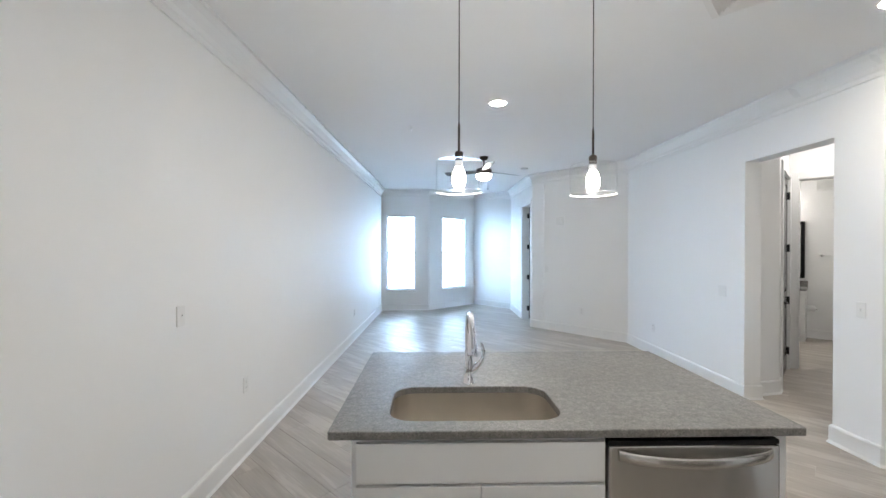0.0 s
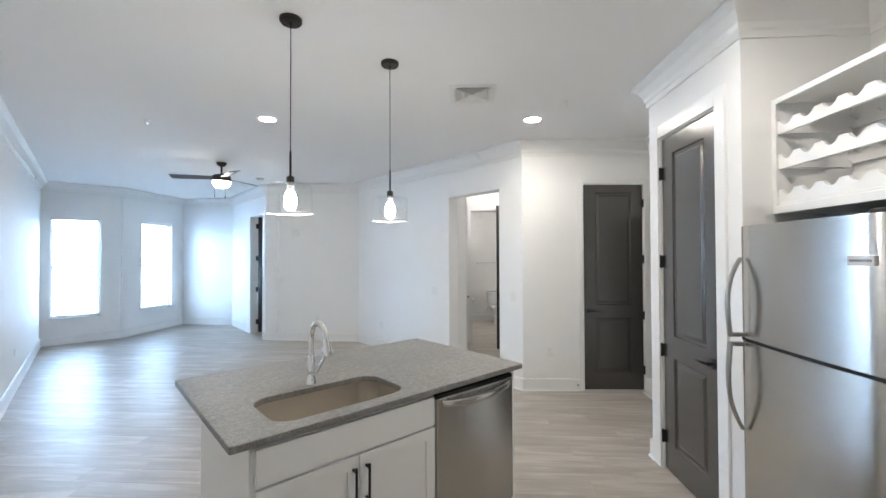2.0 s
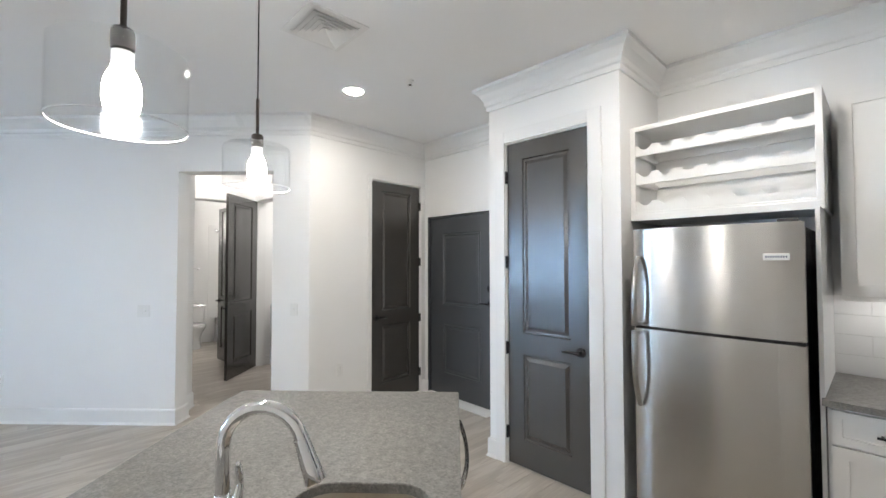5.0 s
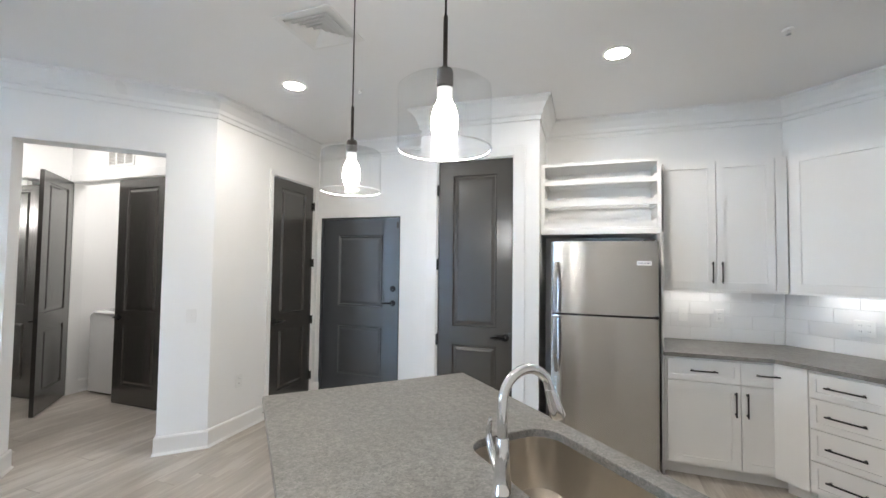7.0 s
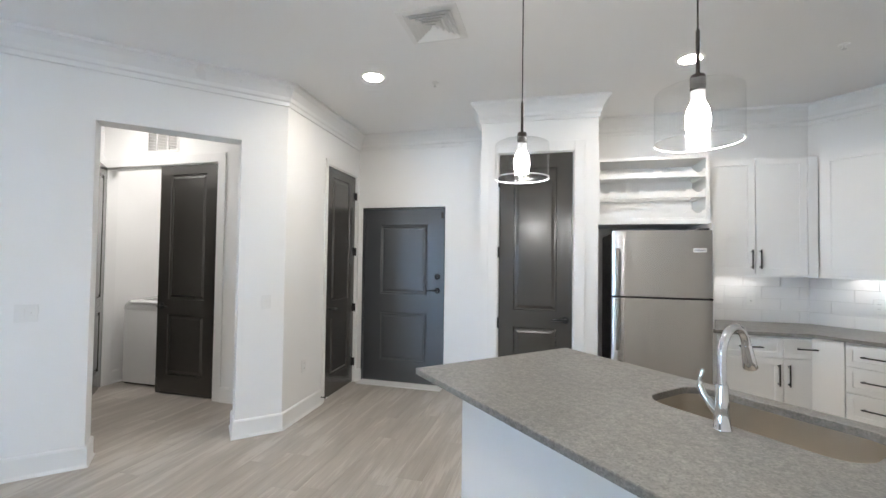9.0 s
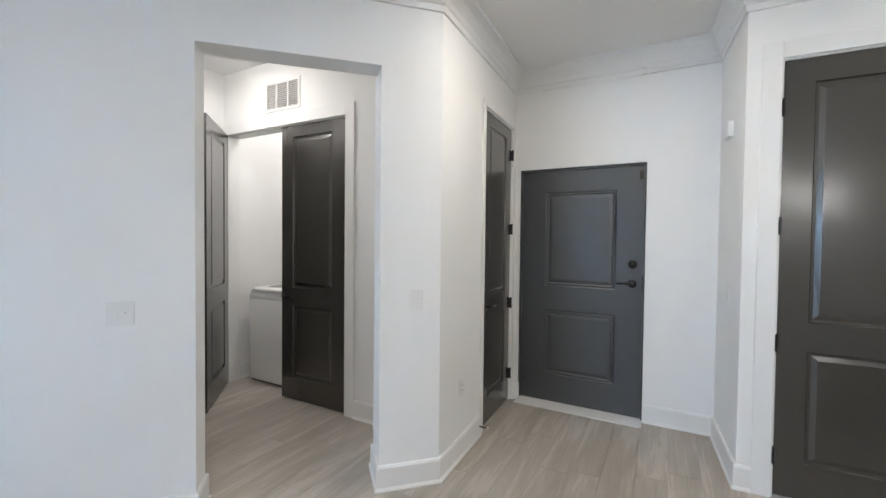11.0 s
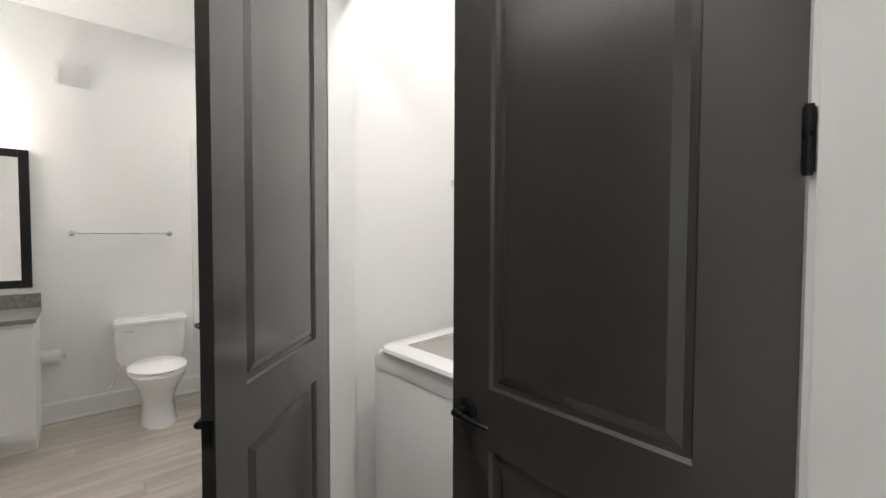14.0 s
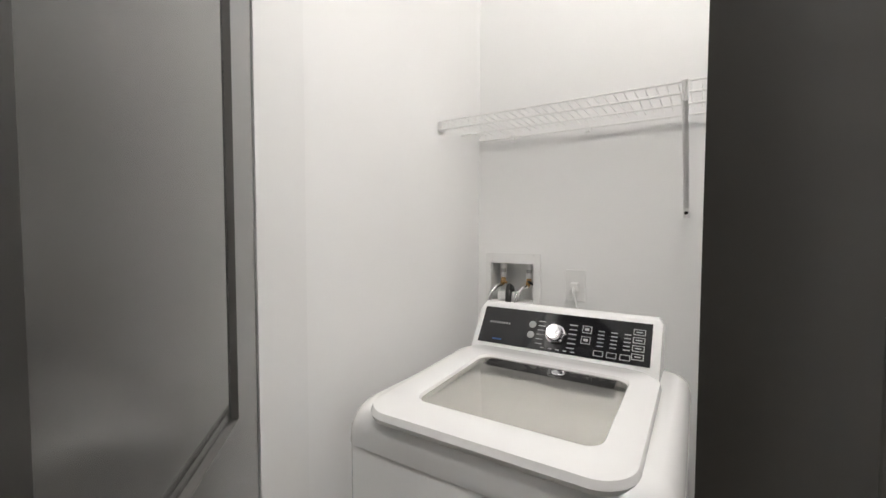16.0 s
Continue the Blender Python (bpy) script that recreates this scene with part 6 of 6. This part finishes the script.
for x in (-0.212, 0.406):
    part("post", lathe(bmesh.new(), [(0, 0), (0.022, 0), (0.022, 0.006), (0.010, 0.012), (0.010, 0.05), (0.013, 0.055), (0.013, 0.07), (0, 0.07)], 18, Matrix.Translation((x, 0, 0)) @ Matrix.Rotation(radians(90), 4, 'X')), CHROME, tb, "", True)
part("bar", tube(bmesh.new(), [(-0.212, -0.06, 0), (0.406, -0.06, 0)], 0.0055, 10), CHROME, tb, "", True)
tp = thing("toilet_paper_holder", bathpose(9.695, -0.33, 0.50), "chrome toilet paper holder with a white roll", "paper holder")
part("post", tube(bmesh.new(), [(0.06, 0, 0), (0.06, -0.09, 0)], 0.012, 12), CHROME, tp, "", True)
part("bar", tube(bmesh.new(), [(-0.07, -0.085, 0), (0.07, -0.085, 0)], 0.008, 10), CHROME, tp, "", True)
part("roll", lathe(bmesh.new(), [(0.02, -0.05), (0.05, -0.05), (0.05, 0.05), (0.02, 0.05)], 24, Matrix.Translation((-0.01, -0.085, 0.012)) @ Matrix.Rotation(radians(90), 4, 'Y')), PLASTIC, tp, "white paper roll", True)
bv = thing("bath_vent", bathpose(9.695, -0.185, 2.60), "white square exhaust vent with concentric louvres", "air vent")
part("frame", bx(-0.10, -0.010, -0.09, 0.10, 0, 0.09, 0.003), PLASTIC, bv)
for k in range(5):
    s = 0.085 - 0.016 * k
    bm = bmesh.new()
    for q in ((-s, -s, s, -s + 0.006), (-s, s - 0.006, s, s), (-s, -s + 0.006, -s + 0.006, s - 0.006), (s - 0.006, -s + 0.006, s, s - 0.006)):
        box(bm, q[0], -0.016, q[1], q[2], -0.009, q[3])
    part("louvre", bm, PLASTIC, bv)
tub = thing("bathtub", bathpose(9.695, 0.70), "white alcove bathtub with a stepped apron", "bathtub")
bm = bmesh.new()
TW, TLn, THt = 0.755, 1.52, 0.45
ra = [rounded(TW, TLn, 0.02, 4, TW / 2, -TLn / 2, z) for z in (0.0, 0.44, THt)]
rb = [rounded(TW - 0.16, TLn - 0.18, 0.12, 4, TW / 2, -TLn / 2, THt), rounded(TW - 0.19, TLn - 0.24, 0.11, 4, TW / 2, -TLn / 2, 0.42), rounded(TW - 0.28, TLn - 0.40, 0.10, 4, TW / 2, -TLn / 2, 0.10)]
loft(bm, ra + rb)
part("shell", bm, CERAMIC, tub, "", True)
part("apron_panel", bx(-0.008, -TLn + 0.06, 0.06, 0.0, -0.06, 0.34, 0.006), CERAMIC, tub)
part("apron_base", bx(-0.014, -TLn, 0.0, 0.0, 0.0, 0.05, 0.004), CERAMIC, tub)
sur = tagged(solid("tub_surround", bx(0.0, -0.008, 0.45, 0.86, 0.0, 2.25, 0.002), CERAMIC, "white panelled tub surround", "tub surround", m=bathpose(9.70, 0.575)), kind="structure")
downlight(*uv(8.95, 1.10)[:2], HCEIL, SHOWERLAMP)
rodt = thing("shower_rod", Matrix.Identity(4), "curved chrome shower rod above the tub", "shower rod")
part("rod", tube(bmesh.new(), [uv(9.69, 0.73, 2.16), uv(9.4, 0.64, 2.16), uv(8.95, 0.59, 2.16), uv(8.5, 0.62, 2.16), uv(8.19, 0.73, 2.16)], 0.013, 12), CHROME, rodt, "", True)
part("flange", lathe(bmesh.new(), [(0, 0), (0.045, 0), (0.042, 0.012), (0.02, 0.03), (0, 0.03)], 20, bathpose(9.693, 0.73, 2.16) @ Matrix.Rotation(radians(90), 4, 'X')), CHROME, rodt, "", True)
wall("wall_tub_end", uv(8.17, 0.68), uv(8.17, 1.46), "white wall at the end of the tub", thick=0.1)


# ---- floor planks: laid on the diagonal, long side along v ----
FLOOR_POLY = [P0, P1, P2, P3, P4, P5, P6, P7, (3.30, 3.398), (3.47, 3.398), H0, H1, uv(5.42, 0.603)[:2], uv(5.42, 1.62)[:2], uv(7.13, 1.62)[:2], uv(7.13, 0.65)[:2],
              uv(7.2, 1.46)[:2], uv(9.70, 1.46)[:2], uv(9.70, -1.40)[:2], uv(7.2, -1.40)[:2], uv(7.2, -0.484)[:2], H4, H5, (3.47, 4.325), (3.30, 4.325), P8, P9, (2.06, 8.1), (5.2, 8.1), (5.2, 11.4), (2.2, 11.4), P10, P11, P12, P13]


def inside(x, y, poly):
    c = False
    j = len(poly) - 1
    for i in range(len(poly)):
        xi, yi = poly[i][0], poly[i][1]
        xj, yj = poly[j][0], poly[j][1]
        if (yi > y) != (yj > y) and x < (xj - xi) * (y - yi) / (yj - yi) + xi:
            c = not c
        j = i
    return c


def near_poly(x, y, poly):
    for dx, dy in ((0, 0), (0.10, 0), (-0.10, 0), (0, 0.10), (0, -0.10), (0.08, 0.08), (-0.08, -0.08), (0.08, -0.08), (-0.08, 0.08)):
        if inside(x + dx, y + dy, poly):
            return True
    return False


floor = thing("floor", Matrix.Identity(4), "grey-beige wood-look vinyl plank floor laid on the diagonal", "floor", "", "structure")
PL, PW, GAP = 1.22, 0.182, 0.0012


def plank_mesh(PL):
    bm = bmesh.new()
    b = 0.0011
    top = [(b, b), (PL - GAP - b, b), (PL - GAP - b, PW - GAP - b), (b, PW - GAP - b)]
    low = [(0, 0), (PL - GAP, 0), (PL - GAP, PW - GAP), (0, PW - GAP)]
    loft(bm, [[Vector((x, y, -0.006)) for x, y in low], [Vector((x, y, -b)) for x, y in low], [Vector((x, y, 0.0)) for x, y in top]])
    return finish("plank", bm, PLANK)


rest = bmesh.new()
rng = random.Random(7)
count = 0
STEP = PL / 24
made = {}
for r in range(-25, 105):
    u = r * PW
    off = rng.random() * PL
    for k in range(-9, 5):
        v = k * PL + off
        ok = []
        for j in range(24):
            q = uv(u + PW / 2, v + STEP * (j + 0.5))
            ok.append(near_poly(q.x, q.y, FLOOR_POLY))
        j = 0
        while j < 24:
            if not ok[j]:
                j += 1
                continue
            e = j
            while e < 24 and ok[e]:
                e += 1
            if e - j not in made:
                made[e - j] = plank_mesh(STEP * (e - j))
            me = made[e - j]
            m = Matrix.Translation(uv(u, v + STEP * j)) @ Matrix.Rotation(radians(-45), 4, 'Z')
            c = uv(u + PW / 2, v + STEP * (j + e) / 2)
            j = e
            if count < 300 and -1.5 < c.y < 5.6 and 0.2 < c.x < 7.0:
                o = new("plank", me)
                o.parent = floor
                o.matrix_basis = m
                count += 1
            else:
                rest.from_mesh(me)
                rest.verts.ensure_lookup_table()
                bmesh.ops.transform(rest, matrix=Matrix.Rotation(radians(45), 4, 'Z') @ m, verts=rest.verts[-len(me.vertices):])
ro = part("planks", rest, PLANK, floor)
ro.matrix_basis = Matrix.Rotation(radians(-45), 4, 'Z')
tagged(ro, kind="stuff")
